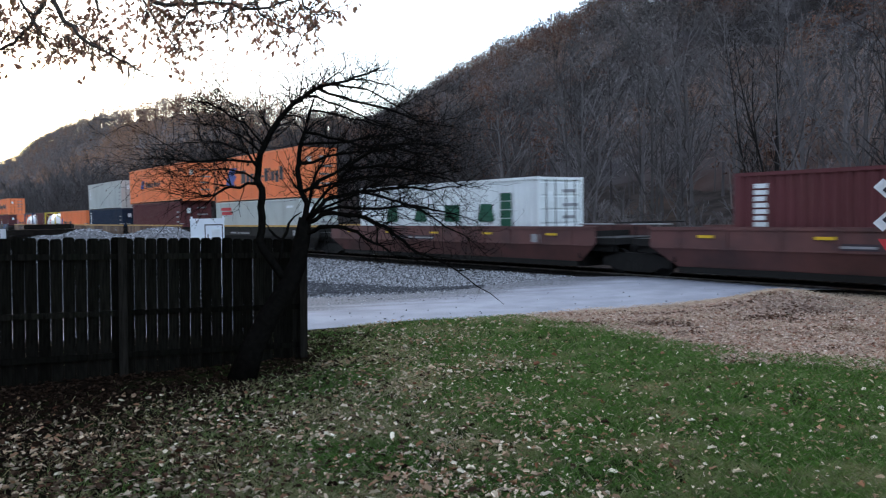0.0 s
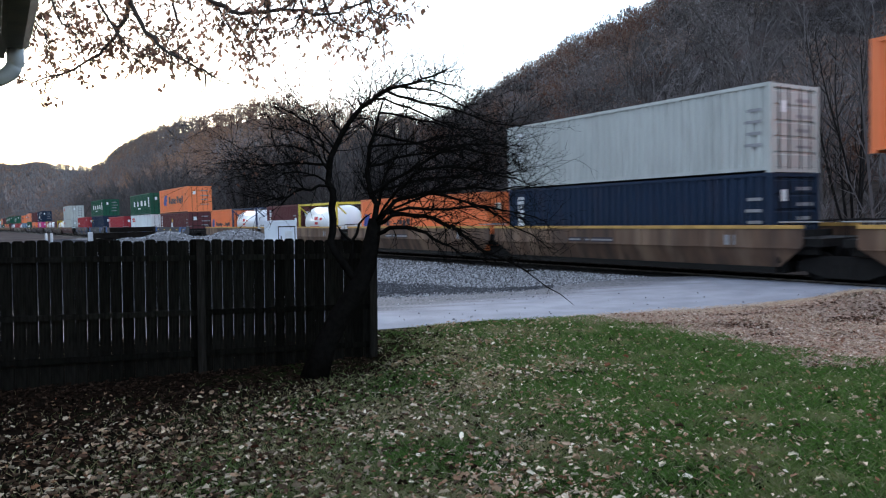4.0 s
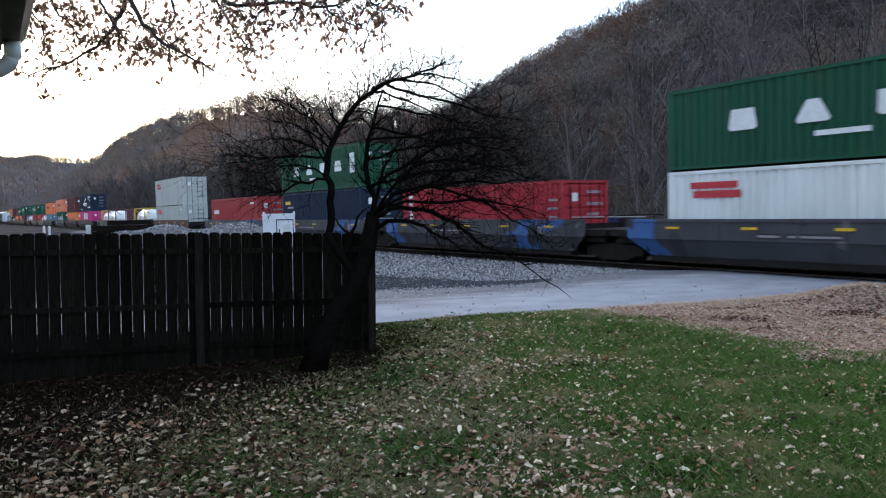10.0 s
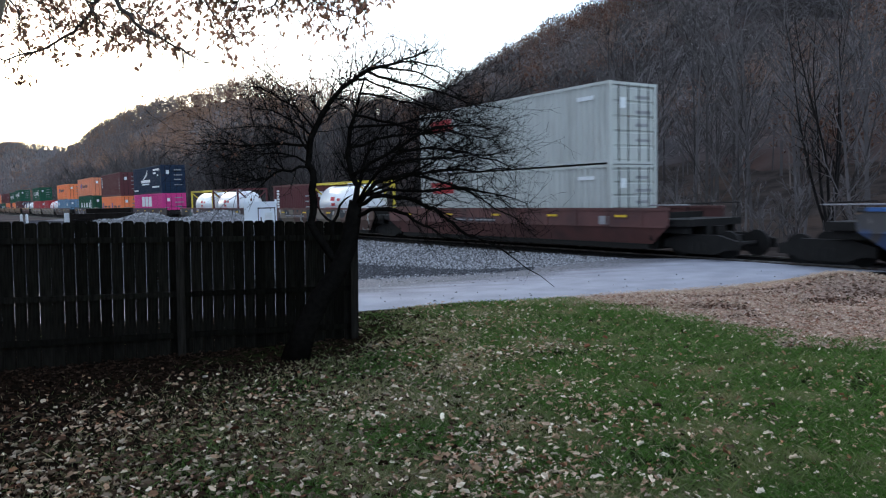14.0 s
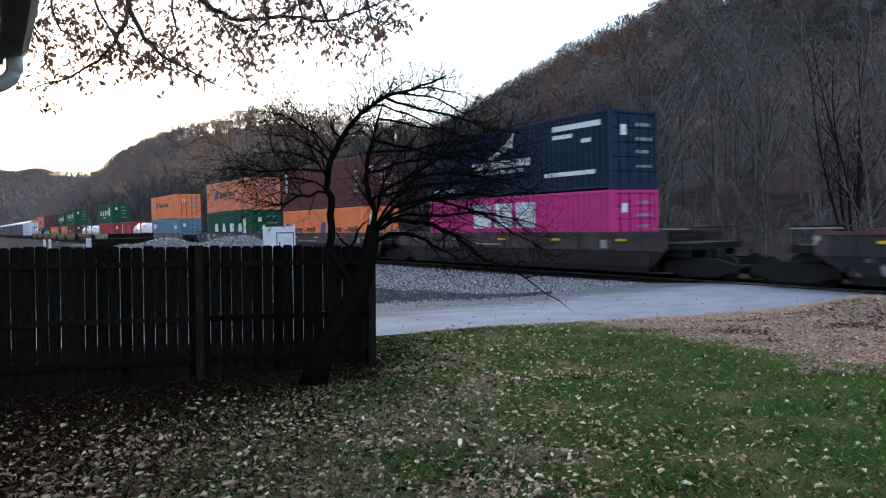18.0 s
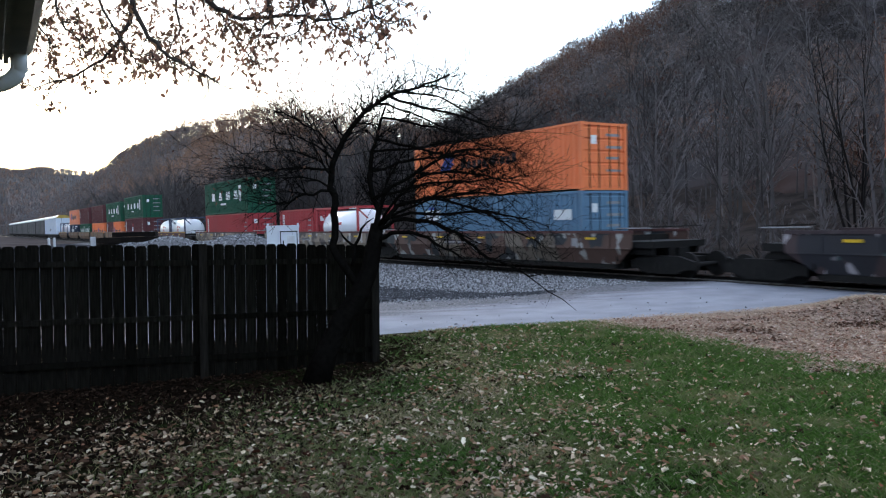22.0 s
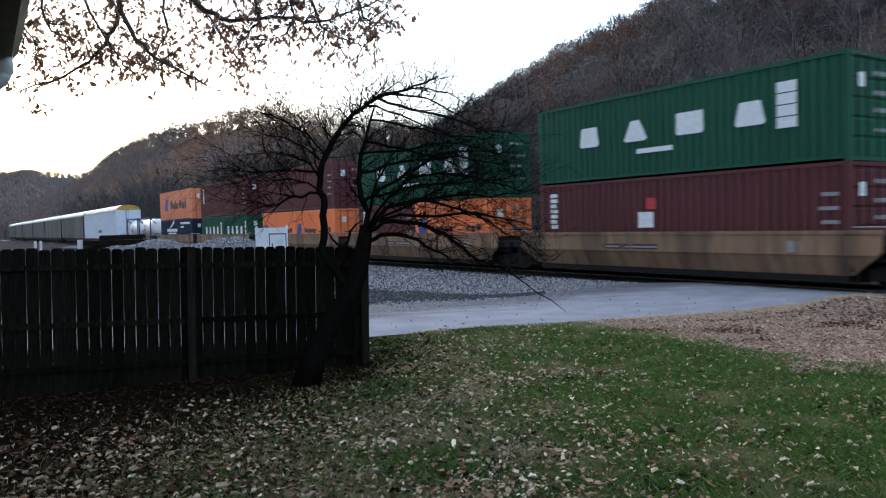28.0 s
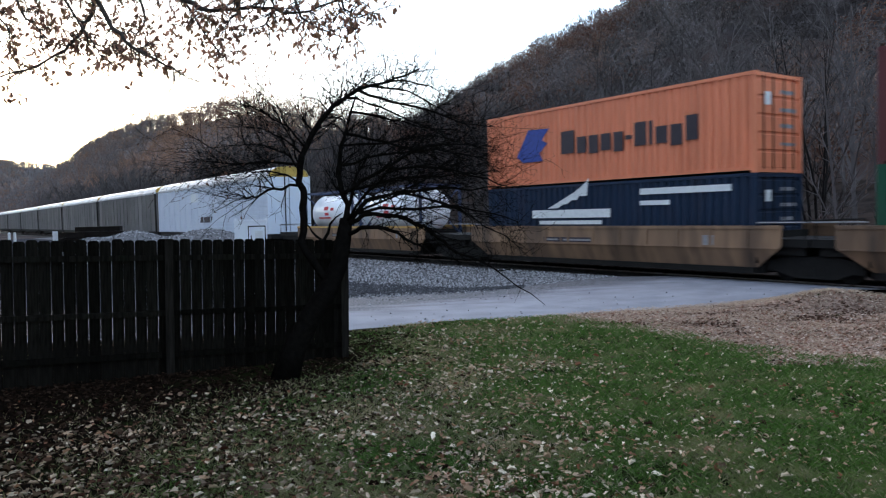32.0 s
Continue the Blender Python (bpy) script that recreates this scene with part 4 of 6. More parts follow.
    stack(-328.2, (GREEN, HI, green, [(m, [(x, z - 0.05) for x, z in p]) for m, p in union_marks(HI)]), (SALMON, STD, "faded orange corrugated shipping container with a blue emblem", [(m, [(x * 0.7 + 1.1, z * 0.62 + 0.65) for x, z in p]) for m, p in lion_marks(STD)]))
    # sprayed three-well car
    stack(-351.4, (BLUE, STD, "slate-blue corrugated shipping container with a pale logo shape", [(MARK, rect(0.9, 2.3, 1.6, 2.1)), (MARKBLUE, rect(1.3, 1.9, 2.104, 2.25)), (MARK, rect(10.6, 11.6, 1.5, 1.9))]), (ORANGE, STD, orange, [(m, [(x * 0.7 + 1.1, z * 0.62 + 0.75) for x, z in p]) for m, p in lion_marks(STD)]))
    tank(-370.3, BASE, RED, "white tank in a red frame on the train")
    container(-376.9, FT20, STD, BASE, RED, "short red corrugated shipping container", sm(STD, FT20))
    stack(-390.2, (RED, STD, "red corrugated shipping container with small white marks", sm(STD, FT40)), (GREEN, HI, green, union_marks(HI)))
    tank(-410.5, BASE, FRAMEBLUE, "white tank in a dark blue frame on the train")
    tank(-417.1, BASE, FRAMEBLUE, "white tank in a dark blue frame on the train")
    # tan five-well car
    stack(-431.1, (MAROON, HI, maroon, sm(HI, FT40, MARKRED)), (GREEN, HI, green, union_marks(HI)))
    container(-446.7, FT20, STD, BASE, ORANGE, "short orange corrugated shipping container with a blue emblem", half_lion())
    container(-452.85, FT20, STD, BASE, MAROON, "short maroon corrugated shipping container", sm(STD, FT20))
    container(-446.7, FT40, HI, BASE + STD, GREEN, green, union_marks(HI))
    for i in (0, 1):
        container(-462.1 - 6.12 * i, FT20, STD, BASE, ORANGE, "short orange corrugated shipping container with a blue emblem", half_lion())
    container(-462.1, FT40, HI, BASE + STD, MAROON, maroon, sm(HI, FT40, None, False))
    container(-477.7, FT20, STD, BASE, GREEN, "short dark green corrugated shipping container with white lettering shapes", [(m, [(x * 0.5, z) for x, z in p]) for m, p in union_marks(STD)])
    container(-483.85, FT20, STD, BASE, GREEN, "short dark green corrugated shipping container with white lettering shapes", [(m, [(x * 0.5, z) for x, z in p]) for m, p in union_marks(STD)])
    container(-477.7, FT40, HI, BASE + STD, MAROON, maroon, sm(HI, FT40))
    stack(-493.2, (NAVY, STD, "navy corrugated shipping container with a white wing-like emblem", [(m, [(x - 1.0, z + 0.15) for x, z in p]) for m, p in wing_marks(STD)[:6]] + [(MARK, rect(8.0, 11.4, 2.1, 2.3)), (MARK, rect(8.0, 9.2, 1.75, 1.9))]), (SALMON, HI, "faded orange corrugated shipping container with a blue emblem", lion_marks(HI)))
    tank(-510.6, BASE + 0.5, FRAMEBLUE, "white tank in a dark blue frame on the train")
    tank(-517.4, BASE + 0.5, FRAMEBLUE, "white tank in a dark blue frame on the train")
    # the cars below the loads
    dark = "dark brown well car with yellow reflector strips"
    for u, p, t in ((-5.6, BROWN, BROWN), (-25.3, BROWN, BROWN), (-44.1, STEEL, TANTOP)):
        well_car(u, 16.0, 19.2, p, t, dark if p is BROWN else "black well car with an ochre top rail", [-9.6, 9.6] if u == -5.6 else [-9.6], dashes=p is BROWN)
    for i, u in enumerate((-63.5, -79.0, -93.4, -108.5, -123.4)):
        well_car(u, 12.5, 15.1, RUSTYTAN, TANTOP, "rusty tan well car with an ochre top rail, dirt-streaked", [-7.55, 7.55] if i == 0 else [-7.55], dashes=False)
    for i, u in enumerate((-144.0, -160.9, -178.1, -195.2, -212.6)):
        well_car(u, 13.6, 17.15, GRAF_A if i == 4 else SLATE, SLATE, "slate-grey well car with blue sprayed patches and yellow strips" if i < 4 else "sprayed well car in grey, tan and blue patches", [-8.58, 8.58] if i == 0 else [-8.58])
    for i, u in enumerate((-234.8, -254.0, -273.2)):
        well_car(u, 16.0, 19.2, (BROWN, GRAF_B, GRAF_D)[i], BROWN, "rusty brown well car with yellow strips", [-9.6, 9.6] if i == 0 else [-9.6])
    for i, u in enumerate((-295.7, -315.1, -334.3)):
        well_car(u, 16.0, 19.3, (PLUM, PLUM, GRAF_D)[i], PLUM, "dark plum-brown well car with yellow strips", [-9.65, 9.65] if i == 0 else [-9.65])
    for i, u in enumerate((-357.5, -376.8, -396.3)):
        well_car(u, 16.0, 19.4, (GRAF_B, GRAF_C, GRAF_C)[i], BROWN, "well car covered in sprayed shapes of beige and black", [-9.7, 9.7] if i == 0 else [-9.7])
    well_car(-417.0, 13.4, 19.6, BROWN, TANTOP, dark, [-8.6, 8.6])
    for i, u in enumerate((-437.2, -452.8, -468.2, -483.8, -499.3)):
        well_car(u, 12.5, 15.6, TAN, TAN, "tan well car with dark data panels and dirt streaks", [-7.8, 7.8] if i == 0 else [-7.8], dashes=False)
    well_car(-517.0, 12.6, 20.4, TAN, TANTOP, "tan car carrying tanks", [-8.8, 8.8], dashes=False)
    for i in range(7):
        autorack(-528.5 - 13.7 - 28.6 * i, GALV if i == 0 else RACKGREY, "silver-white ribbed autorack car with ochre end" if i == 0 else "weathered grey autorack car with a pale roof", i == 0)


build_train()


# ---- the yard ----
FENCE_A, FENCE_B = Vector((-1.16, 12.46)), Vector((-9.3, 9.5))


def build_fence():
    """A dog-eared picket fence: panels, each with its pickets, rails and post."""
    d = (FENCE_B - FENCE_A).normalized()
    yaw = math.degrees(math.atan2(-d.y, -d.x))
    rng = random.Random(4)
    lean, h = 1.3, 1.935
    w = 0.1548
    pick = []
    for k in range(5):
        hh, e = h + (k - 2) * 0.006, 0.026 + 0.004 * (k % 3)
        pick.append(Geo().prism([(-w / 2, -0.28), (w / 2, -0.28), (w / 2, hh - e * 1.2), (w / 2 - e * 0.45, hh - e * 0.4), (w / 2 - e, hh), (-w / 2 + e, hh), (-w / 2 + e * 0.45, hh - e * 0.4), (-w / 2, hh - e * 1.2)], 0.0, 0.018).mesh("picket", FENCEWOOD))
    start = 0.0
    for p, (length, n) in enumerate(((2.71, 17), (2.87, 18), (2.71, 17), (2.71, 17))):
        q = FENCE_A + d * start
        z = 0.03 * start
        start += length
        step = length / n
        f = thing("fence_panel", "tall weathered dog-eared wooden picket fence panel, nearly black", "fence", pose(q.x, q.y, z, 0, lean, yaw), "panels of the picket fence")
        slope = 0.03 - math.tan(radians(lean))
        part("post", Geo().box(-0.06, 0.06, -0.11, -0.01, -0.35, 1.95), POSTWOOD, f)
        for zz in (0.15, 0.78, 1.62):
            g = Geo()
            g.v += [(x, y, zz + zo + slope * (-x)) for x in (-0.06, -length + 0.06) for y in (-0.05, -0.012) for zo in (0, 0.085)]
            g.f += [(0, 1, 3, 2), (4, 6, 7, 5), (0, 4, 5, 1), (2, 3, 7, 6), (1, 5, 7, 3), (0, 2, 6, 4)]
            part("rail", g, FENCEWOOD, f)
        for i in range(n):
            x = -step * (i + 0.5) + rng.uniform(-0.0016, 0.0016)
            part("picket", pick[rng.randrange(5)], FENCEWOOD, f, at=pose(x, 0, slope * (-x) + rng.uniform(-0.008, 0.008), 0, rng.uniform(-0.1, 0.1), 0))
        if p == 3:
            part("post", Geo().box(-length - 0.05, -length + 0.05, -0.11, -0.01, slope * length, 1.95 + slope * length), POSTWOOD, f)


def grow(g, start, direction, length, radius, depth, rng, spread=0.55, droop=0.0, split=(2, 3), twist=0.25, keep=0.72, tips=None, k=None, up=0.0):
    """Grows a wandering limb and its branches into g."""
    n = max(3, int(length / 0.28)) if depth > 1 else 3
    pts, rad = [Vector(start)], [radius]
    d = Vector(direction).normalized()
    for i in range(n):
        d = (d + Vector((rng.gauss(0, twist), rng.gauss(0, twist), rng.gauss(0, twist) - droop + up)) * (0.9 if depth > 2 else 1.2)).normalized()
        pts.append(pts[-1] + d * (length / n))
        rad.append(radius * (1 - 0.45 * (i + 1) / n) if depth else radius * (1 - 0.85 * (i + 1) / n))
    g.tube(pts, rad, k or (7 if radius > 0.04 else 5 if radius > 0.012 else 3), cap=radius > 0.02)
    if tips is not None and depth <= 1:
        tips += [(p, d) for p in pts[1:]]
    if depth == 0:
        return
    for i in range(1, len(pts)):
        last = i == len(pts) - 1
        m = rng.randint(*split) if last else (1 if rng.random() < 0.75 else 0)
        for _ in range(m):
            axis = Vector((rng.gauss(0, 1), rng.gauss(0, 1), rng.gauss(0, 1))).cross(d).normalized()
            nd = (d * math.cos(spread) + axis * math.sin(spread)).normalized() if not last else (d + axis * rng.uniform(0.2, 0.6)).normalized()
            grow(g, pts[i], nd, length * keep * rng.uniform(0.7, 1.1), max(0.0045, rad[i] * (0.8 if last else 0.55)), depth - 1, rng, spread * rng.uniform(0.85, 1.2), droop, split, twist, keep, tips, None, up)


def shoot(g, start, direction, length, radius, rng, depth, sag=0.0, tips=None, step=0.12):
    """A long whippy twig with short spurs and side shoots."""
    n = max(2, int(length / step))
    pts, d = [Vector(start)], Vector(direction).normalized()
    for i in range(n):
        d = (d + Vector((rng.gauss(0, 0.17), rng.gauss(0, 0.17), rng.gauss(0, 0.17) - sag))).normalized()
        pts.append(pts[-1] + d * (length / n))
    g.tube(pts, [radius * (1 - 0.7 * i / n) for i in range(n + 1)], 4 if radius > 0.006 else 3, cap=False)
    if tips is not None:
        tips.append(pts[-1])
    if not depth:
        return
    for i in range(1, n + 1):
        e = (pts[i] - pts[i - 1]).normalized()
        if rng.random() < 0.62:
            axis = Vector((rng.gauss(0, 1), rng.gauss(0, 1), rng.gauss(0.25, 0.8))).cross(e).normalized()
            long = rng.random() < 0.45
            shoot(g, pts[i], e * (0.8 if long else 0.35) + axis * rng.uniform(0.4, 0.8), (length * rng.uniform(0.35, 0.65) if long else step * rng.uniform(0.5, 1.2)), max(0.0028, radius * 0.6), rng, depth - 1 if long else 0, sag, tips, step)


def build_fruit_tree():
    """A small bare fruit tree leaning over the end of the fence."""
    t = thing("fruit_tree", "small gnarled bare fruit tree with dense dark twigs beside the fence", "tree", pose(-1.88, 10.95, 0.02))
    rng = random.Random(11)
    # trunk and main limbs, in metres from the foot
    trunk = [(-0.02, 0, -0.1), (0.16, 0.0, 0.4), (0.4, 0.0, 0.85), (0.66, 0.0, 1.22), (0.83, 0.02, 1.6), (0.9, 0.03, 1.95), (0.95, 0.05, 2.25)]
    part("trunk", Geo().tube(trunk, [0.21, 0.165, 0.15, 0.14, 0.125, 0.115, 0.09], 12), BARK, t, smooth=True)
    limbs = [
        (0.085, [(0.73, 0.0, 1.25), (0.47, -0.05, 1.64), (0.31, -0.1, 1.94), (0.36, -0.1, 2.27), (0.37, -0.1, 2.55), (0.3, -0.1, 2.79), (0.33, -0.08, 3.03), (0.41, -0.05, 3.28), (0.53, -0.03, 3.52), (0.68, 0.0, 3.72), (0.89, 0.05, 3.94), (1.09, 0.08, 4.08), (1.3, 0.1, 4.16), (1.58, 0.15, 4.22), (1.87, 0.2, 4.33), (2.08, 0.2, 4.43)]),
        (0.07, [(0.9, 0.03, 1.88), (0.95, 0.1, 2.29), (0.89, 0.15, 2.63), (0.84, 0.2, 2.96), (0.87, 0.25, 3.21), (0.96, 0.25, 3.5), (1.04, 0.3, 3.83), (1.11, 0.3, 4.05)]),
        (0.032, [(0.39, -0.1, 2.71), (0.19, -0.2, 2.75), (-0.03, -0.3, 2.7), (-0.25, -0.4, 2.57), (-0.37, -0.4, 2.56), (-0.54, -0.5, 2.62), (-0.77, -0.5, 2.68)]),
        (0.03, [(0.33, -0.1, 3.05), (-0.07, 0.0, 3.09), (-0.49, 0.1, 3.08), (-0.92, 0.2, 3.12), (-1.21, 0.2, 3.17)]),
        (0.026, [(0.31, -0.1, 2.97), (0.21, -0.2, 3.15), (0.01, -0.4, 3.24), (-0.28, -0.5, 3.3), (-0.71, -0.6, 3.26)]),
        (0.02, [(0.32, -0.1, 3.02), (0.23, 0.1, 3.37), (0.08, 0.2, 3.59), (-0.04, 0.2, 3.84), (-0.14, 0.3, 4.06)]),
        (0.024, [(0.37, -0.1, 3.17), (0.06, 0.3, 3.44), (-0.31, 0.5, 3.63), (-0.77, 0.7, 3.75)]),
        (0.05, [(0.94, 0.0, 2.01), (1.17, -0.15, 2.12), (1.46, -0.3, 2.12), (1.7, -0.35, 2.04), (1.93, -0.4, 1.88), (2.2, -0.45, 1.71), (2.56, -0.45, 1.61)]),
        (0.05, [(0.97, 0.0, 2.17), (1.21, -0.1, 2.3), (1.54, -0.2, 2.28), (1.86, -0.3, 2.22), (2.1, -0.35, 2.11), (2.33, -0.4, 1.91), (2.56, -0.4, 1.72), (2.91, -0.45, 1.58), (3.26, -0.5, 1.49)]),
        (0.055, [(0.94, 0.05, 2.21), (1.12, 0.15, 2.37), (1.36, 0.3, 2.55), (1.7, 0.4, 2.63), (2.21, 0.5, 2.68), (2.82, 0.6, 2.64), (3.31, 0.7, 2.69)]),
        (0.04, [(0.9, 0.1, 2.62), (1.18, 0.0, 2.79), (1.55, -0.1, 2.97), (1.88, -0.2, 3.15), (2.17, -0.2, 3.26), (2.52, -0.3, 3.27), (2.88, -0.3, 3.22)]),
        (0.032, [(0.96, 0.25, 3.5), (1.31, 0.1, 3.4), (1.72, -0.1, 3.28), (2.2, -0.2, 3.13), (2.67, -0.3, 2.89)]),
        (0.034, [(1.17, 0.08, 4.11), (1.5, 0.0, 3.98), (1.86, -0.1, 3.86), (2.26, -0.2, 3.74), (2.65, -0.3, 3.56), (3.08, -0.3, 3.5)]),
        (0.028, [(1.04, 0.3, 3.83), (1.39, 0.4, 3.78), (1.81, 0.5, 3.7), (2.32, 0.6, 3.58), (2.85, 0.7, 3.51)]),
        (0.016, [(0.8, 0.03, 3.88), (0.79, 0.0, 4.15), (0.69, -0.05, 4.33)]),
        (0.02, [(1.21, 0.08, 4.13), (1.42, 0.1, 4.3), (1.59, 0.1, 4.43)]),
        (0.032, [(0.84, 0.2, 3.03), (1.25, 0.4, 3.16), (1.71, 0.5, 3.23), (2.32, 0.6, 3.28), (2.84, 0.7, 3.18), (3.19, 0.7, 3.11)]),
        (0.036, [(1.03, 0.1, 2.31), (1.46, -0.2, 2.4), (1.98, -0.5, 2.36), (2.48, -0.7, 2.4), (2.93, -0.8, 2.29), (3.35, -0.8, 2.15)]),
        (0.034, [(0.89, 0.15, 2.63), (1.19, 0.4, 2.71), (1.7, 0.7, 2.86), (2.41, 0.9, 2.88), (3.04, 1.0, 2.92), (3.44, 1.0, 3.02)]),
        (0.03, [(1.03, 0.1, 2.31), (1.46, -0.1, 2.48), (1.87, -0.3, 2.67), (2.27, -0.4, 2.91), (2.59, -0.4, 3.0)]),
        (0.04, [(0.58, -0.03, 1.65), (0.62, -0.08, 1.94), (0.46, -0.1, 2.09), (0.37, -0.1, 2.21)]),
        (0.04, [(0.6, -0.06, 1.91), (0.72, 0.0, 2.18), (0.9, 0.1, 2.34)]),
        (0.022, [(0.53, -0.03, 3.52), (0.35, 0.2, 3.72), (0.26, 0.3, 3.93)]),
        (0.026, [(1.32, 0.1, 4.17), (1.7, 0.2, 4.14), (2.07, 0.3, 4.03), (2.4, 0.35, 3.85), (2.65, 0.4, 3.61)]),
        (0.022, [(1.5, 0.12, 4.21), (1.83, 0.0, 4.23), (2.19, -0.1, 4.13), (2.46, -0.15, 3.94)]),
        (0.024, [(0.99, 0.06, 4.0), (1.3, -0.2, 3.88), (1.7, -0.4, 3.7), (2.09, -0.6, 3.5), (2.46, -0.7, 3.29)]),
        (0.028, [(0.93, 0.25, 3.33), (1.46, 0.5, 3.37), (1.89, 0.6, 3.46), (2.42, 0.8, 3.48), (2.95, 0.9, 3.35)]),
        (0.03, [(1.55, -0.1, 2.97), (2.04, -0.3, 2.97), (2.51, -0.4, 2.9), (2.97, -0.5, 2.76), (3.32, -0.5, 2.63)]),
        (0.026, [(1.7, 0.4, 2.63), (2.29, 0.3, 2.47), (2.78, 0.2, 2.25), (3.27, 0.1, 1.95), (3.58, 0.0, 1.65)]),
        (0.022, [(0.3, -0.1, 2.79), (0.06, -0.3, 2.91), (-0.24, -0.4, 2.93), (-0.6, -0.5, 2.83)]),
        (0.022, [(0.41, -0.05, 3.28), (0.18, -0.2, 3.58), (-0.15, -0.3, 3.77), (-0.45, -0.3, 3.89)]),
        (0.02, [(0.73, 0.0, 3.77), (0.67, -0.2, 3.89), (0.57, -0.3, 3.95)]),
        (0.04, [(0.95, 0.1, 2.29), (1.01, 0.6, 2.72), (1.21, 1.0, 3.18), (1.44, 1.2, 3.5)]),
        (0.032, [(0.97, 0.0, 2.21), (1.28, -0.5, 2.6), (1.57, -0.8, 2.85), (1.95, -1.0, 2.98)]),
    ]
    twigs, tips = Geo(), []
    for r, pts in limbs:
        # make the limb wander
        fine = []
        for i in range(len(pts) - 1):
            a, b = Vector(pts[i]), Vector(pts[i + 1])
            for j in range(2):
                q = a.lerp(b, j / 2)
                if j:
                    q += Vector((rng.gauss(0, 0.02), rng.gauss(0, 0.03), rng.gauss(0, 0.02)))
                fine.append(q)
        fine.append(Vector(pts[-1]))
        rad = [r * 0.66 * (1 - 0.8 * (i / (len(fine) - 1)) ** 1.5) for i in range(len(fine))]
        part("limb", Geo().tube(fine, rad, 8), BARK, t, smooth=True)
        if r in (0.04,) and len(pts) < 5 and pts[-1][2] < 2.6:
            continue
        right = pts[-1][0] > 1.0
        run = sum((fine[i] - fine[i - 1]).length for i in range(1, len(fine)))
        for k in range(int(run * (21 if right and r != 0.085 else 26))):
            w = rng.uniform(0.45 if r == 0.085 else 0.2, 1.0) * (len(fine) - 1)
            i = min(int(w), len(fine) - 2)
            p, d = fine[i].lerp(fine[i + 1], w - i), (fine[i + 1] - fine[i]).normalized()
            axis = Vector((rng.gauss(0, 1), rng.gauss(0, 1), rng.gauss(0, 1))).cross(d).normalized()
            low = 0.42 if p.z < 1.9 else 0.7 if p.z < 2.2 else 1.0
            high = 0.85 if p.z > 3.9 else 1.0 if right else 1.2
            sag = 0.03 if right and p.z > 3.0 else -0.02
            way = d * 0.9 + axis * rng.uniform(0.35, 1.1) + Vector((0.1 if right else -0.1, 0, 0.05))
            if rng.random() < 0.3 or p.z > 3.9:
                way = Vector((rng.gauss(0.25 if right else -0.1, 0.7), rng.gauss(0, 0.6), rng.gauss(0.7, 0.5)))
            shoot(twigs, p, way, rng.uniform(0.3, 0.9) * low * high, max(0.0042, min(0.0075, rad[i] * 0.4)), rng, 2, sag, tips if p.x < 0.5 and p.z > 2.9 else None)
    for k in range(46):
        # a tangle of short shoots low on the drooping limbs
        q = Vector((2.9 + rng.gauss(0, 0.3), -0.42 + rng.gauss(0, 0.1), 1.72 + rng.gauss(0, 0.12)))
        shoot(twigs, q, (rng.gauss(0.3, 1), rng.gauss(0, 1), rng.gauss(0.3, 0.7)), rng.uniform(0.15, 0.4), 0.005, rng, 1, 0.0)
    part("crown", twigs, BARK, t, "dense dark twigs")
    dead = Geo()
    for p in tips:
        if rng.random() < 0.16:
            leaf_into(dead, p, rng.uniform(0.04, 0.07), rng, 1)
    part("leaves", dead, RUSTLEAF, t, "a few dry brown leaves left on the twigs")
    part("long_twig", Geo().tube([(2.9, -0.3, 1.6), (3.15, -0.3, 1.42), (3.4, -0.28, 1.22), (3.58, -0.3, 1.12), (3.78, -0.3, 0.95)], [0.012, 0.009, 0.008, 0.006, 0.003], 5), BARK, t)


def leaf_into(g, p, size, rng, hang=0.0):
    """One folded, curled leaf of six corners."""
    a = rng.uniform(0, 2 * math.pi)
    if hang:
        ax = Vector((rng.gauss(0, 0.7), rng.gauss(0, 0.7), -0.7)).normalized()
    else:
        ax = Vector((math.cos(a), math.sin(a), rng.uniform(-0.35, 0.5))).normalized()
    sd = ax.cross(Vector((rng.gauss(0, 1), rng.gauss(0, 1), rng.gauss(0, 1) + (0 if hang else 1.6)))).normalized()
    up = sd.cross(ax)
    w, c = size * rng.uniform(0.13, 0.34), size * rng.uniform(0.02, 0.42)
    bow = size * rng.uniform(-0.12, 0.25)
    p = Vector(p)
    b = len(g.v)
    for x, y, z in ((-0.5, 0, 0), (-0.22, 1, c), (0.02, rng.uniform(0.45, 0.9), c * 0.8), (0.25, rng.uniform(0.5, 1), c), (0.5, 0, bow), (0.22, -rng.uniform(0.5, 1), c), (0.0, -rng.uniform(0.45, 0.9), c * 0.8), (-0.22, -1, c)):
        g.v.append(tuple(p + ax * (x * size) + sd * (y * w) + up * z))
    g.f += [(b, b + 4, b + 3, b + 2, b + 1), (b, b + 7, b + 6, b + 5, b + 4)]


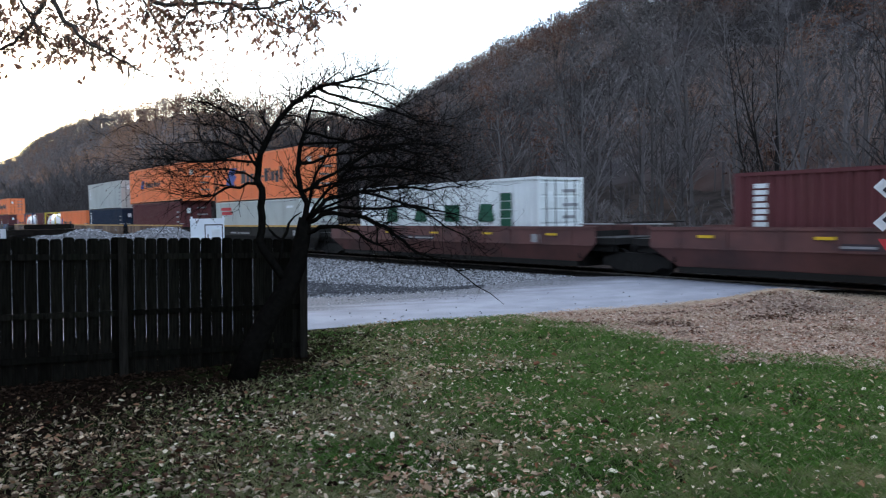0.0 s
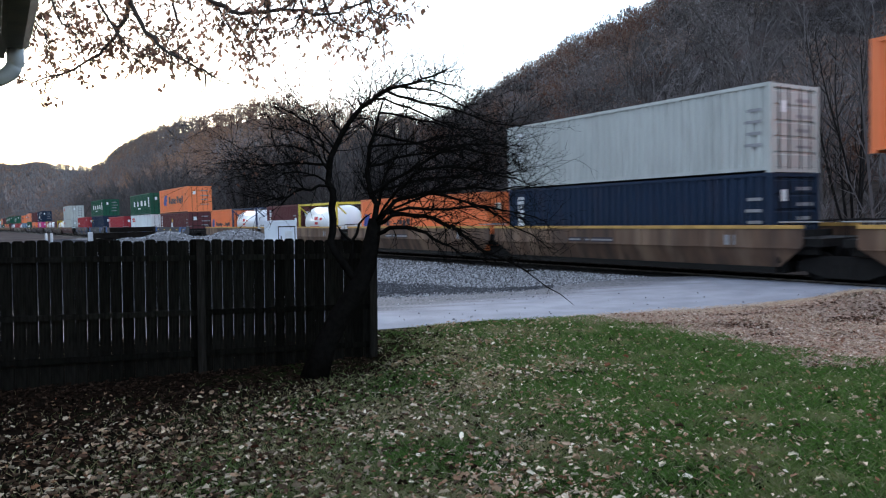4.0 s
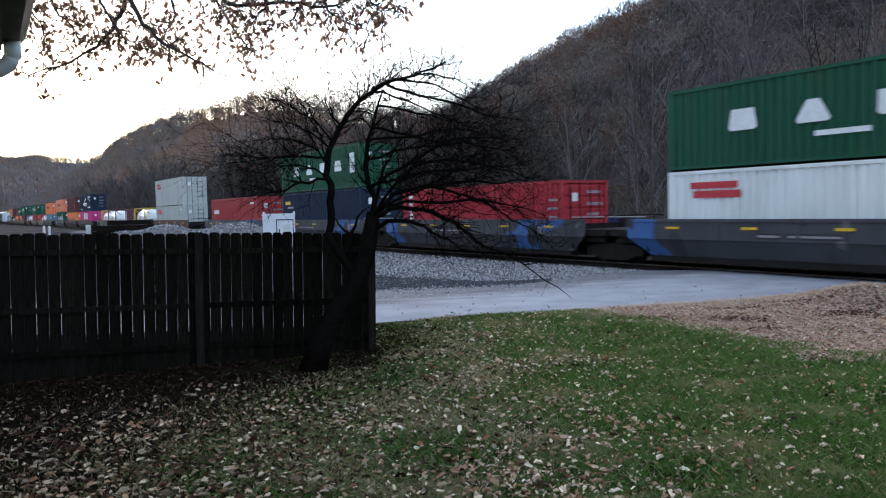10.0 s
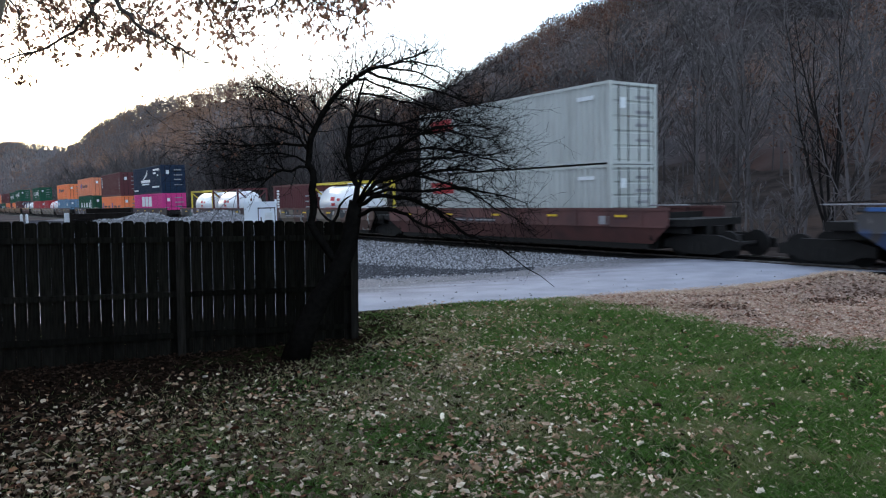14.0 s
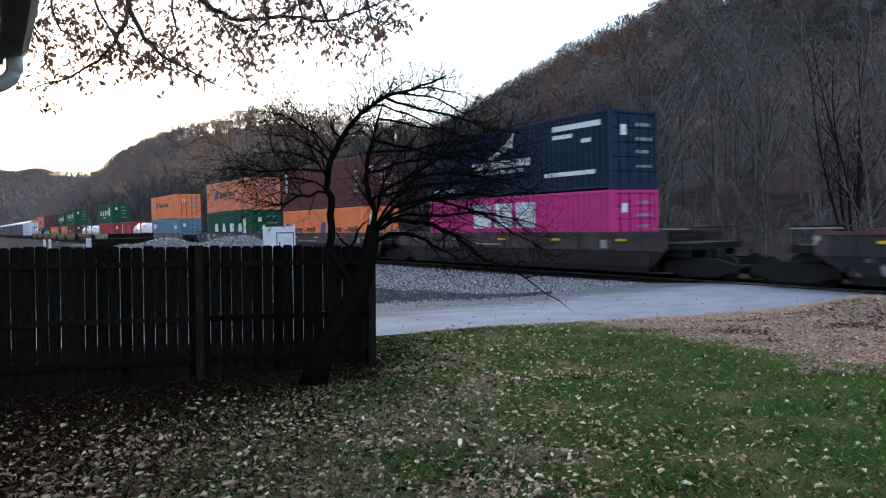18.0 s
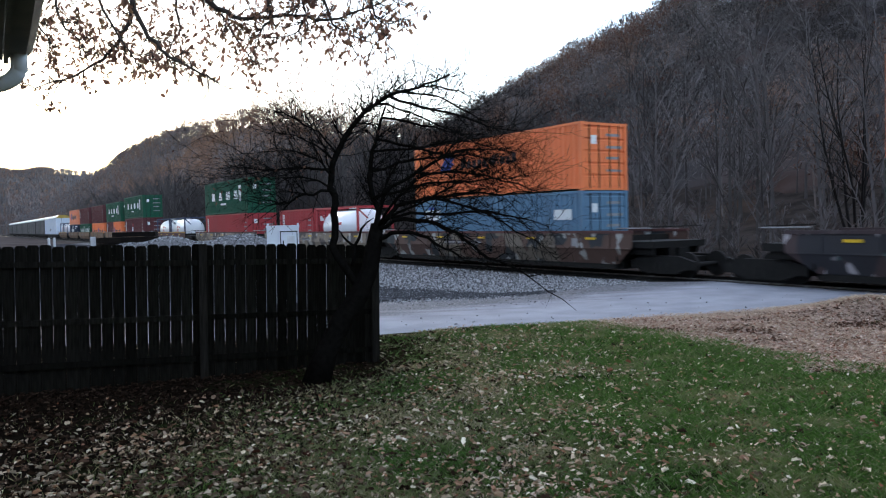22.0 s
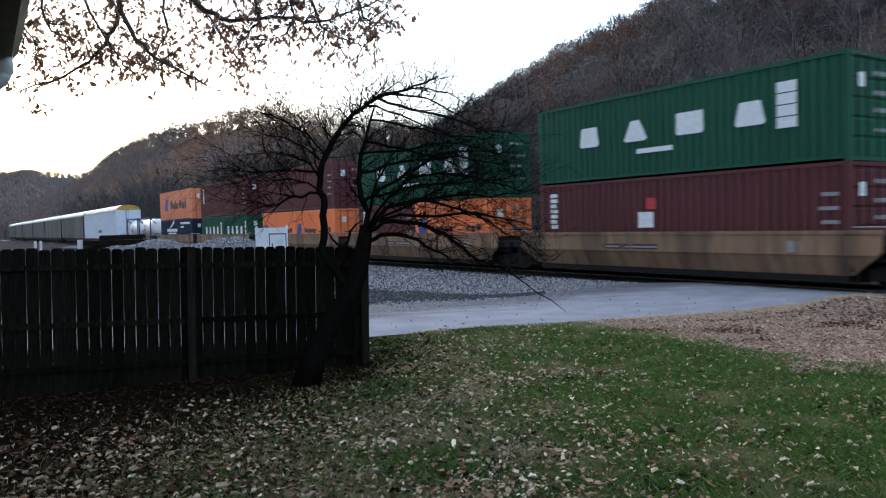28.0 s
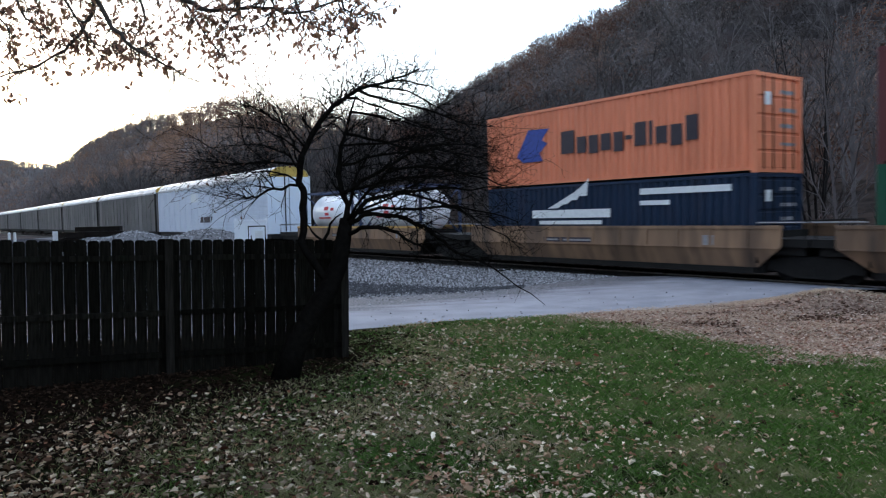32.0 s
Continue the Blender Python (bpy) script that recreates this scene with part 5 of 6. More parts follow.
def build_oak():
    """The reaching limbs of a big oak whose trunk stands beside the house."""
    t = thing("oak_tree", "large oak with dry brown leaves hanging from reaching branches", "tree", pose(-8.5, 10.5, 0.3))
    rng = random.Random(23)
    o = Vector((-8.5, 10.5, 0.3))
    part("trunk", Geo().tube([(0, 0, -0.3), (0.05, 0, 1.5), (0.1, -0.1, 3.5), (0.2, -0.2, 5.5), (0.3, -0.3, 8)], [0.42, 0.33, 0.3, 0.26, 0.2], 14), BARKOAK, t, smooth=True)
    leaves, tips = Geo(), []
    bough = [(-8.3, 10.3, 5.3), (-6.4, 9.3, 5.75), (-4.6, 8.3, 5.55), (-3.2, 7.6, 5.25), (-1.9, 7.3, 5.05), (-0.8, 7.1, 4.9), (0.2, 6.9, 4.85)]
    part("limb", Geo().tube([Vector(p) - o for p in bough], [0.12, 0.1, 0.085, 0.07, 0.05, 0.035, 0.02], 9), BARKOAK, t, smooth=True)
    branches = [
        [(-2.86, 6.99, 4.62), (-2.68, 6.99, 4.13), (-2.51, 6.95, 3.92), (-2.23, 6.9, 3.74), (-2.03, 6.9, 3.62)],
        [(-3.13, 7.99, 4.95), (-3.21, 7.99, 4.48), (-3.34, 7.99, 4.25), (-3.52, 8.0, 4.08), (-3.83, 8.0, 3.92), (-4.24, 8.0, 3.8)],
        [(-2.44, 7.87, 4.83), (-2.17, 7.87, 4.43), (-1.95, 7.87, 4.07), (-1.87, 7.87, 3.97)],
        [(-2.33, 7.16, 4.61), (-2.05, 7.16, 4.34), (-1.81, 7.16, 4.24), (-1.44, 7.16, 4.27), (-1.13, 7.16, 4.21), (-0.81, 7.16, 4.26), (-0.43, 7.16, 4.4)],
        [(-3.43, 7.49, 4.8), (-3.18, 7.49, 4.3), (-3.0, 7.49, 4.02), (-2.92, 7.49, 3.88)],
        [(-1.15, 7.43, 4.72), (-1.01, 7.43, 4.24), (-0.74, 7.43, 4.1), (-0.62, 7.43, 4.02)],
        [(-3.88, 7.71, 4.82), (-3.81, 7.71, 4.43), (-3.62, 7.71, 4.22), (-3.57, 7.71, 4.1)],
        [(-2.74, 7.9, 4.91), (-2.65, 7.9, 4.36), (-2.78, 7.9, 4.12), (-2.73, 7.9, 4.0)],
        [(-1.54, 6.93, 4.52), (-1.5, 6.93, 4.16), (-1.64, 6.93, 4.02)],
        [(-0.66, 6.84, 4.51), (-0.54, 6.84, 4.16), (-0.42, 6.84, 4.08)],
        [(-4.15, 7.6, 4.85), (-4.06, 7.6, 4.46), (-3.9, 7.6, 4.24), (-3.86, 7.6, 4.12)],
        [(-1.25, 6.9, 4.55), (-1.18, 6.9, 4.2), (-1.24, 6.9, 4.05)],
    ]
    for m, pts in enumerate(branches):
        root = min((Vector(p) for p in bough[2:]), key=lambda q: (q - Vector(pts[0])).length)
        pts = [tuple(root)] + pts
        fine = []
        for i in range(len(pts) - 1):
            for j in range(3):
                q = Vector(pts[i]).lerp(Vector(pts[i + 1]), j / 3) - o
                fine.append(q + Vector((rng.gauss(0, 0.012), rng.gauss(0, 0.02), rng.gauss(0, 0.012))) * (1 if j else 0.3))
        fine.append(Vector(pts[-1]) - o)
        r = 0.034 if m in (0, 1, 3) else 0.022
        rad = [r * (1 - 0.78 * (i / (len(fine) - 1)) ** 0.8) for i in range(len(fine))]
        part("limb", Geo().tube(fine, rad, 7), BARKOAK, t, smooth=True)
        tw = Geo()
        for i in range(3, len(fine)):
            d = (fine[i] - fine[i - 1]).normalized()
            for _ in range(3):
                axis = Vector((rng.gauss(0, 1), rng.gauss(0, 1), rng.gauss(0, 0.6))).cross(d).normalized()
                grow(tw, fine[i], (d * 0.6 + axis * 0.9 + Vector((0, 0, 0.1))).normalized(), rng.uniform(0.14, 0.34), 0.006, 1, rng, 0.7, 0.0, (1, 2), 0.25, 0.6, tips)
        tagged(part("twig_spray", tw, BARKOAK, t), kind="stuff")
    for p, d in tips:
        for _ in range(rng.choice((0, 0, 0, 1, 1, 1))):
            q = p + Vector((rng.gauss(0, 0.03), rng.gauss(0, 0.03), rng.uniform(-0.05, 0.03)))
            if q.z > 3.2 + 0.07 * (q.x - 4.5):
                leaf_into(leaves, q, rng.uniform(0.05, 0.08), rng, 1)
    part("leaves", leaves, OAKLEAF, t, "dry curled brown leaves")
    # the main crown, unseen above the yard, packed with leaves to shade it
    crown, boughs = Geo(), []
    for m in range(12):
        a = 2 * math.pi * m / 12
        bg = Geo()
        grow(bg, (0.25, -0.25, 6.0 + 0.2 * m), (math.cos(a), math.sin(a), 0.6), 3.8, 0.11, 2, rng, 0.6, 0, (2, 3), 0.1, 0.75, boughs, None, 0.04)
        part("limb", bg, BARKOAK, t)
    for p, d in boughs:
        for _ in range(20):
            q = p + Vector((rng.gauss(0, 0.5), rng.gauss(0, 0.5), rng.gauss(0, 0.35)))
            if q.z > 5.2 and q.z > 2.9 + 0.4 * (q.y + 10.5):
                leaf_into(crown, q, rng.uniform(0.22, 0.36), rng, 1)
    part("crown", crown, OAKLEAF, t, "unseen crown of dry brown leaves, filled out for shade")


def build_house():
    """The corner of the house: wall, eave, gutter and downspout elbow."""
    gx, gy, gz = -2.735, 5.05, 3.44
    d = Vector((0.51, -0.86, 0))
    left = Vector((-0.86, -0.51, 0))
    yaw = math.degrees(math.atan2(d.y, d.x))
    h = thing("house_eave", "corner of a house with a dark olive eave and gutter", "house", pose(gx, gy, 0, 0, 0, yaw))
    # local x runs along the eave towards the viewer, local -y to the house
    part("wall", Geo().box(0.6, 9, -4.6, -0.75, 0.0, gz), WALLSIDING, h)
    part("soffit", Geo().box(0.0, 9.5, -0.95, -0.13, gz - 0.02, gz + 0.02), GUTTERMAT, h)
    part("fascia", Geo().box(0.0, 9.5, -0.126, -0.1, gz - 0.04, gz + 0.2), GUTTERMAT, h)
    prof = [(-0.096, 0.0), (0.0, -0.0), (0.045, 0.05), (0.05, 0.12)]
    gu = Geo()
    for x in (0.0, 9.5):
        gu.v += [(x, y, gz + z) for y, z in prof] + [(x, y - 0.004 if y > -0.05 else y, gz + z + 0.006) for y, z in prof]
    gu.f += [(i, i + 1, i + 9, i + 8) for i in range(3)] + [(i + 4, i + 12, i + 13, i + 5) for i in range(3)] + [(0, 1, 2, 3, 7, 6, 5, 4)]
    part("gutter", gu, GUTTERMAT, h, "dark olive gutter")
    part("gutter_lip", Geo().box(0.0, 9.5, 0.03, 0.062, gz + 0.118, gz + 0.135), GUTTEREDGE, h, "pale gutter lip")
    part("roof", roof_slab(gz), SHINGLE, h)
    pts = [Vector((0.12, -0.04, gz + 0.01)), Vector((0.12, -0.04, gz - 0.1))]
    for i in range(1, 9):
        a = radians(10 * i)
        pts.append(Vector((0.12 - 0.02 * i / 8, -0.04 - 0.16 * (1 - math.cos(a)), gz - 0.06 - 0.14 * math.sin(a))))
    pts.append(pts[-1] + Vector((0, -0.55, -0.1)))
    part("downspout", Geo().tube(pts, 0.05, 12), PIPE, h, "white downspout elbow", True)


def roof_slab(gz):
    g = Geo()
    for x in (-0.05, 9.6):
        g.v += [(x, 0.0, gz + 0.21), (x, -3.4, gz + 1.6), (x, -3.4, gz + 1.66), (x, 0.0, gz + 0.27)]
    g.f += [(0, 1, 5, 4), (1, 2, 6, 5), (2, 3, 7, 6), (3, 0, 4, 7), (0, 3, 2, 1), (4, 5, 6, 7)]
    return g


def heap(name, x, y, rx, ry, h, seed, label):
    rng = random.Random(seed)
    t = thing(name, label, "gravel heap", pose(x, y, -0.03))
    g = Geo()
    n, m = 16, 36
    for i in range(n + 1):
        k = i / n
        for j in range(m):
            a = 2 * math.pi * j / m
            z = h * (1 - k ** 3) * (1 + 0.12 * noise.noise((math.cos(a) * k * 2.2 + seed, math.sin(a) * k * 2.2, 0)))
            g.v.append((rx * k * math.cos(a), ry * k * math.sin(a), z))
    for i in range(n):
        for j in range(m):
            w = (j + 1) % m
            g.f.append((i * m + j, i * m + w, (i + 1) * m + w, (i + 1) * m + j))
    part("heap_body", g, GRAVEL, t, smooth=True)
    st = Geo()
    for i in range(2800):
        k, a = math.sqrt(rng.random()), rng.uniform(0, 2 * math.pi)
        z = h * (1 - k ** 3) * (1 + 0.12 * noise.noise((math.cos(a) * k * 2.2 + seed, math.sin(a) * k * 2.2, 0)))
        stone(st, Vector((rx * k * math.cos(a), ry * k * math.sin(a), z)), rng.uniform(0.018, 0.045), rng)
    tagged(part("stone_layer", st, STONES, t), kind="stuff")


def stone(g, p, r, rng):
    b = len(g.v)
    for d in ((1, 0, 0), (-1, 0, 0), (0, 1, 0), (0, -1, 0), (0, 0, 1), (0, 0, -1)):
        q = Vector(d) * r * rng.uniform(0.6, 1.15) + Vector((rng.gauss(0, r * 0.2), rng.gauss(0, r * 0.2), 0))
        g.v.append(tuple(p + q))
    g.f += [(b + i, b + j, b + k) for i, j, k in ((0, 2, 4), (2, 1, 4), (1, 3, 4), (3, 0, 4), (2, 0, 5), (1, 2, 5), (3, 1, 5), (0, 3, 5))]


def build_clutter():
    # white utility cabinet behind the fence
    c = thing("utility_cabinet", "white-painted metal utility cabinet with a door, behind the fence", "cabinet", pose(-4.72, 22.5, -0.03, 0, 0, 10))
    part("body", Geo().box(-0.46, 0.46, -0.4, 0.4, 0.0, 2.24), BOXWHITE, c)
    part("lid", Geo().box(-0.475, 0.475, -0.415, 0.415, 2.242, 2.3), BOXWHITE, c)
    # dark plate that paints the shade of the recess round the door
    part("door_gap_plate", Geo().box(-0.075, 0.425, -0.406, -0.401, 0.27, 2.13), STEEL, c, "dark plate standing for the shaded recess round the door")
    part("door", Geo().box(-0.05, 0.4, -0.43, -0.407, 0.3, 2.1), BOXWHITE, c)
    part("door_hood", Geo().box(-0.1, 0.43, -0.45, -0.401, 2.135, 2.16), BOXWHITE, c)
    part("handle", Geo().box(0.0, 0.03, -0.46, -0.432, 1.7, 1.85), STEEL, c)
    part("plate", Geo().box(0.12, 0.34, -0.436, -0.432, 1.75, 1.98), SIGNWHITE, c)
    for x in (-0.44, 0.44):
        part("lifting_eye", Geo().tube([(x, 0, 2.3), (x, 0, 2.36)], 0.03, 8), BOXWHITE, c)
    heap("gravel_heap", -10.0, 26.8, 3.0, 1.8, 1.95, 2, "heap of grey crushed stone behind the fence")
    heap("gravel_heap", -7.5, 26.4, 3.1, 1.9, 1.9, 5, "heap of grey crushed stone behind the fence")
    # stacked dark timbers
    s = thing("timber_stack", "low stack of dark creosoted timbers behind the fence", "timber stack", pose(-13.6, 33.0, -0.03, 0, 0, 8))
    rng = random.Random(3)
    for lay in range(8):
        for i in range(5):
            x0, x1 = (-1.25, 0.35) if lay < 6 else (-1.1, 1.5)
            part("timber", Geo().box(x0 - rng.uniform(0, 0.3), x1 + rng.uniform(0, 0.35), -0.6 + i * 0.25, -0.37 + i * 0.25, lay * 0.245, lay * 0.245 + rng.uniform(0.2, 0.235)), TIMBER, s)
    for i in range(2):
        part("timber", Geo().box(-0.7, 1.1, -0.3 + i * 0.27, -0.06 + i * 0.27, 8 * 0.245, 8 * 0.245 + 0.2), TIMBER, s)
    b = thing("marker_post", "short white marker post beside the gravel lane", "post", pose(-15.05, 32.6, -0.03))
    part("shaft", Geo().box(-0.1, 0.1, -0.05, 0.05, 0, 2.0), TIMBER, b)
    part("plate", Geo().box(-0.11, 0.11, -0.066, -0.052, 1.6, 2.0), SIGNWHITE, b, "white plate")
    for x in (-19.02, -18.76):
        p = thing("bollard", "slim white bollard beside the gravel lane", "bollard", pose(x, 36.5, -0.03), "white bollards")
        part("shaft", Geo().tube([(0, 0, 0), (0, 0, 1.9)], 0.06, 10), SIGNWHITE, p)
        part("cap", Geo().tube([(0, 0, 1.9), (0, 0, 1.96)], [0.06, 0.03], 10), SIGNWHITE, p)
    # the crossing sign
    sgn = thing("crossing_sign", "white crossbuck crossing sign with a red plate on a post", "road sign", pose(10.0, 13.25, 0.05, 0, 0, -36))
    part("post", Geo().box(-0.05, 0.05, 0.0, 0.08, -0.1, 2.75), SIGNWHITE, sgn)
    for a in (45, -45):
        bl = part("blade", Geo().box(-0.6, 0.6, -0.012, 0.0, -0.115, 0.115), SIGNWHITE, sgn, at=pose(0, -0.004 if a > 0 else -0.018, 2.27, 0, a, 0))
        for x0, x1 in ((-0.45, -0.16), (0.16, 0.45)):
            part("lettering", Geo().box(x0, x1, -0.016, -0.013, -0.05, 0.05), MARKDARK, bl)
    part("plate", Geo().prism([(-0.42, 1.62), (0.42, 1.62), (0.0, 0.92)], -0.02, -0.005), SIGNRED, sgn, "red triangular plate")
    part("plate_face", Geo().prism([(-0.2, 1.5), (0.2, 1.5), (0.0, 1.16)], -0.026, -0.021), SIGNWHITE, sgn)


def bank_side(x, y):
    """True on the brown, leaf-covered bank."""
    return x > 1.8 and y > along(BANK_EDGE, x) + 0.9 * noise.noise((x * 1.1, y * 1.1, 9)) + 0.5 * noise.noise((x * 4.1, y * 4.1, 2)) and y < along(ROAD_NEAR, x) + 0.1


HOLLOWS = ((5.75, 14.2, 0.42, 0.5), (8.1, 14.5, 0.6, 0.55), (7.9, 15.8, 0.55, 0.2), (9.0, 15.1, 0.6, 0.5), (5.85, 13.1, 0.35, 0.2), (4.1, 14.6, 0.6, 0.18), (6.4, 15.6, 0.8, 0.16))


def damp(x, y):
    """How damp the bank is: 1 in the middle of a hollow."""
    return max(math.exp(-((x - cx) / rx) ** 2 - ((y - cy) / ry) ** 2) for cx, cy, rx, ry in HOLLOWS)


def build_litter():
    rng = random.Random(8)
    g, pale, dry, blades, bank, drift, mould = Geo(), Geo(), Geo(), Geo(), Geo(), Geo(), Geo()
    fd = (FENCE_B - FENCE_A).normalized()
    # leaves: thick under the trees and coloured darker for the shade, pale and sparse on the open grass
    for _ in range(103000):
        y = 4.8 + 11.4 * rng.random() ** 1.2
        x = rng.uniform(-0.66 * y - 0.3, 0.78 * y + 0.3)
        if y > along(ROAD_NEAR, x) - 0.1 + rng.uniform(-0.3, 0.15):
            continue
        if bank_side(x, y):
            wet = damp(x, y) + 0.5 * noise.noise((x * 2.2, y * 2.2, 17))
            if rng.random() < 0.8:
                leaf_into(mould if rng.random() < wet * 0.95 else bank, (x, y, yard_z(x, y) + 0.055 + rng.uniform(0, 0.025)), rng.uniform(0.035, 0.08), rng)
            continue
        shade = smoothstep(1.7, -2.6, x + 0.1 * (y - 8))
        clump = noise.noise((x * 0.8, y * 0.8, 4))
        # how far out from the foot of the fence; leaves drifted against it are coloured dark for shade
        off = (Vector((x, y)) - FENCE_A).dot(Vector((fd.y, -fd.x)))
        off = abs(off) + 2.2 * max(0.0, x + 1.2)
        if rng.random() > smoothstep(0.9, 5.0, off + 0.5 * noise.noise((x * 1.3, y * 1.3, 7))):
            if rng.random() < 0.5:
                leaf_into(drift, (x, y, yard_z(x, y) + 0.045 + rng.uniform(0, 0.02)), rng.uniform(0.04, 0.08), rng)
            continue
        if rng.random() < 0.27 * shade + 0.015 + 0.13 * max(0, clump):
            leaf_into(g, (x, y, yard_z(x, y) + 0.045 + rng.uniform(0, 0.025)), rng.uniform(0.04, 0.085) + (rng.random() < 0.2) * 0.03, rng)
        elif rng.random() < 0.055 + 0.05 * math.exp(-((x - 0.5) / 1.3) ** 2) * (1 + clump) + (0.05 + 0.36 * max(0, clump)) * (1 - 0.75 * smoothstep(1.2, 3.6, x)):
            leaf_into(pale, (x, y, yard_z(x, y) + 0.06 + rng.uniform(0, 0.03)), rng.uniform(0.03, 0.068) + (rng.random() < 0.15) * 0.035, rng)
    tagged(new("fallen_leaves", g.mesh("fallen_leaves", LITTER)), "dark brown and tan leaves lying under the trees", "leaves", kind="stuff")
    tagged(new("fence_shade_leaves", drift.mesh("fence_shade_leaves", SHADELITTER)), "leaves drifted along the fence, coloured dark for the shade there", "leaves", kind="stuff")
    tagged(new("fallen_leaves", pale.mesh("fallen_leaves", PALELITTER)), "pale curled leaves scattered on the grass", "leaves", kind="stuff")
    tagged(new("matted_leaves", bank.mesh("matted_leaves", BANKLITTER)), "matted brown leaves on the bank", "leaves", kind="stuff")
    tagged(new("matted_leaves", mould.mesh("matted_leaves", MOULD)), "dark damp leaves rotting in the hollows of the bank", "leaves", kind="stuff")
    # grass
    for _ in range(480000):
        y = 4.8 + 11.4 * rng.random() ** 1.3
        x = rng.uniform(-0.66 * y - 0.3, 0.78 * y + 0.3)
        if y > along(ROAD_NEAR, x) - 0.05:
            continue
        lush = smoothstep(-3.9, 0.7, x - 0.1 * (y - 8)) * 0.97 + 0.03
        away = abs((Vector((x, y)) - FENCE_A).dot(Vector((fd.y, -fd.x)))) + 2.2 * max(0.0, x + 1.2)
        tuft = 0.62 + 0.5 * noise.noise((x * 0.9, y * 0.9, 6)) + 0.95 * noise.noise((x * 6.5, y * 6.5, 3))
        if rng.random() > lush * tuft * smoothstep(0.3, 3.0, away) or bank_side(x, y):
            continue
        blade(blades, x, y, yard_z(x, y) + 0.03, rng.uniform(0.03, 0.07) + 0.02 * smoothstep(0, 4, x), 0.0048, rng, 0.8)
    for _ in range(150):
        # tufts creeping out of the turf onto the bank
        cx = rng.uniform(2.2, 8.5)
        cy = along(BANK_EDGE, cx) + rng.uniform(-0.3, 1.1)
        for _ in range(rng.randint(20, 90)):
            x, y = cx + rng.gauss(0, 0.14), cy + rng.gauss(0, 0.12)
            if y > along(ROAD_NEAR, x) - 0.15:
                continue
            blade(blades, x, y, yard_z(x, y) + 0.05, rng.uniform(0.03, 0.08), 0.0045, rng, 0.9)
    tagged(new("grass", blades.mesh("grass", GRASS)), "short green lawn grass", "grass", kind="stuff")
    # dry grass on the bank and the mound
    for _ in range(95000):
        x, y = rng.uniform(2, 13), rng.uniform(8, 18.4)
        if not bank_side(x, y):
            continue
        near = math.exp(-(((x - 9.8) / 1.1) ** 2 + ((y - 16.8) / 0.7) ** 2))
        if rng.random() > 0.62 + 0.6 * noise.noise((x * 0.9, y * 0.9, 31)) - 0.9 * damp(x, y) + near:
            continue
        blade(dry, x, y, yard_z(x, y) + 0.05, rng.uniform(0.02, 0.055) + 0.07 * near * rng.random(), 0.0032, rng, 1.4)
    # straw left in the thin turf under the fruit tree
    for _ in range(8500):
        x, y = rng.gauss(0.7, 1.1), 4.8 + 9.5 * rng.random() ** 1.2
        if y > along(ROAD_NEAR, x) - 0.3 or bank_side(x, y) or rng.random() > 0.55 + 0.9 * noise.noise((x * 1.1, y * 1.1, 13)):
            continue
        blade(dry, x, y, yard_z(x, y) + 0.035, rng.uniform(0.02, 0.055), 0.004, rng, 1.3)
    tagged(new("dry_grass", dry.mesh("dry_grass", DRYGRASS)), "pale dry grass on the bank and in the thin turf", "dry grass", kind="stuff")
    # the brown bank itself
    nr = [(x, along(BANK_EDGE, x)) for x in np.linspace(2.0, 16, 57)]
    fr = [(x, max(along(ROAD_NEAR, x) - 0.05, along(BANK_EDGE, x) + 0.02)) for x in np.linspace(2.0, 16, 57)]
    strip("leaf_bank", nr, fr, lambda x, y: yard_z(x, y) + 0.05 + 0.02 * noise.noise((x * 3, y * 3, 1)), BROWNBANK, "bank covered in matted brown leaves and dead grass", "bank", 20)
    # dark wet gravel along the edge of the lane
    band_near = [(-2.6, 22.4), (-1.9, 22.0), (-0.6, 22.1), (0.4, 22.1), (1.4, 22.2), (2.4, 22.45), (3.4, 22.75)]
    band_far = [(-3.0, 27.2), (-2.2, 26.6), (-1.1, 25.4), (0.1, 24.2), (1.3, 23.1), (2.4, 22.75), (3.5, 22.85)]
    def ragged(line, seed):
        return [(x, y + 0.5 * noise.noise((x * 1.3, seed, 0)) + 0.3 * noise.noise((x * 4.1, seed, 3))) for x, y in dense_pair(line, 12)]
    strip("gravel_shoulder", ragged(band_near, 1.5), ragged(band_far, 7.5), lambda x, y: road_z(x, y) + 0.012 + 0.008 * noise.noise((x * 4, y * 4, 3)), WETGRAVEL, "dark wet gravel washed along the lane's edge", "gravel", 8)
    lane_near = [(-60, 17.2), (-40, 18.1), (-25, 19.2), (-13, 20.4)]
    lane_far = [(-60, 120), (-40, 95), (-25, 72), (-13, 53)]
    strip("gravel_yard", dense_pair(lane_near), dense_pair(lane_far), lambda x, y: 0.05 + 0.02 * noise.noise((x * 0.5, y * 0.5, 2)), WETGRAVEL, "dark packed gravel yard beside the rails", "gravel", 24)
    # loose stones on the apron
    st = Geo()
    for _ in range(21000):
        x = rng.uniform(-4, 9)
        y0 = along([(-1.88, 21.2), (0.23, 21.5), (2.8, 22.4), (4.5, 23.2), (6.69, 24.1), (9.0, 25.5)], x)
        y = y0 + abs(rng.gauss(0, 3.5 + max(0.0, 4 - 1.3 * x))) - 0.3 - (rng.random() < 0.12) * rng.uniform(0, 2.6)
        s, n = sn(x, y)
        if n > 19.3:
            continue
        stone(st, Vector((x, y, 0.035 * 0 + -0.02 + 0.07 * smoothstep(14, 19, n))), rng.uniform(0.025, 0.06), rng)
    dk = Geo()
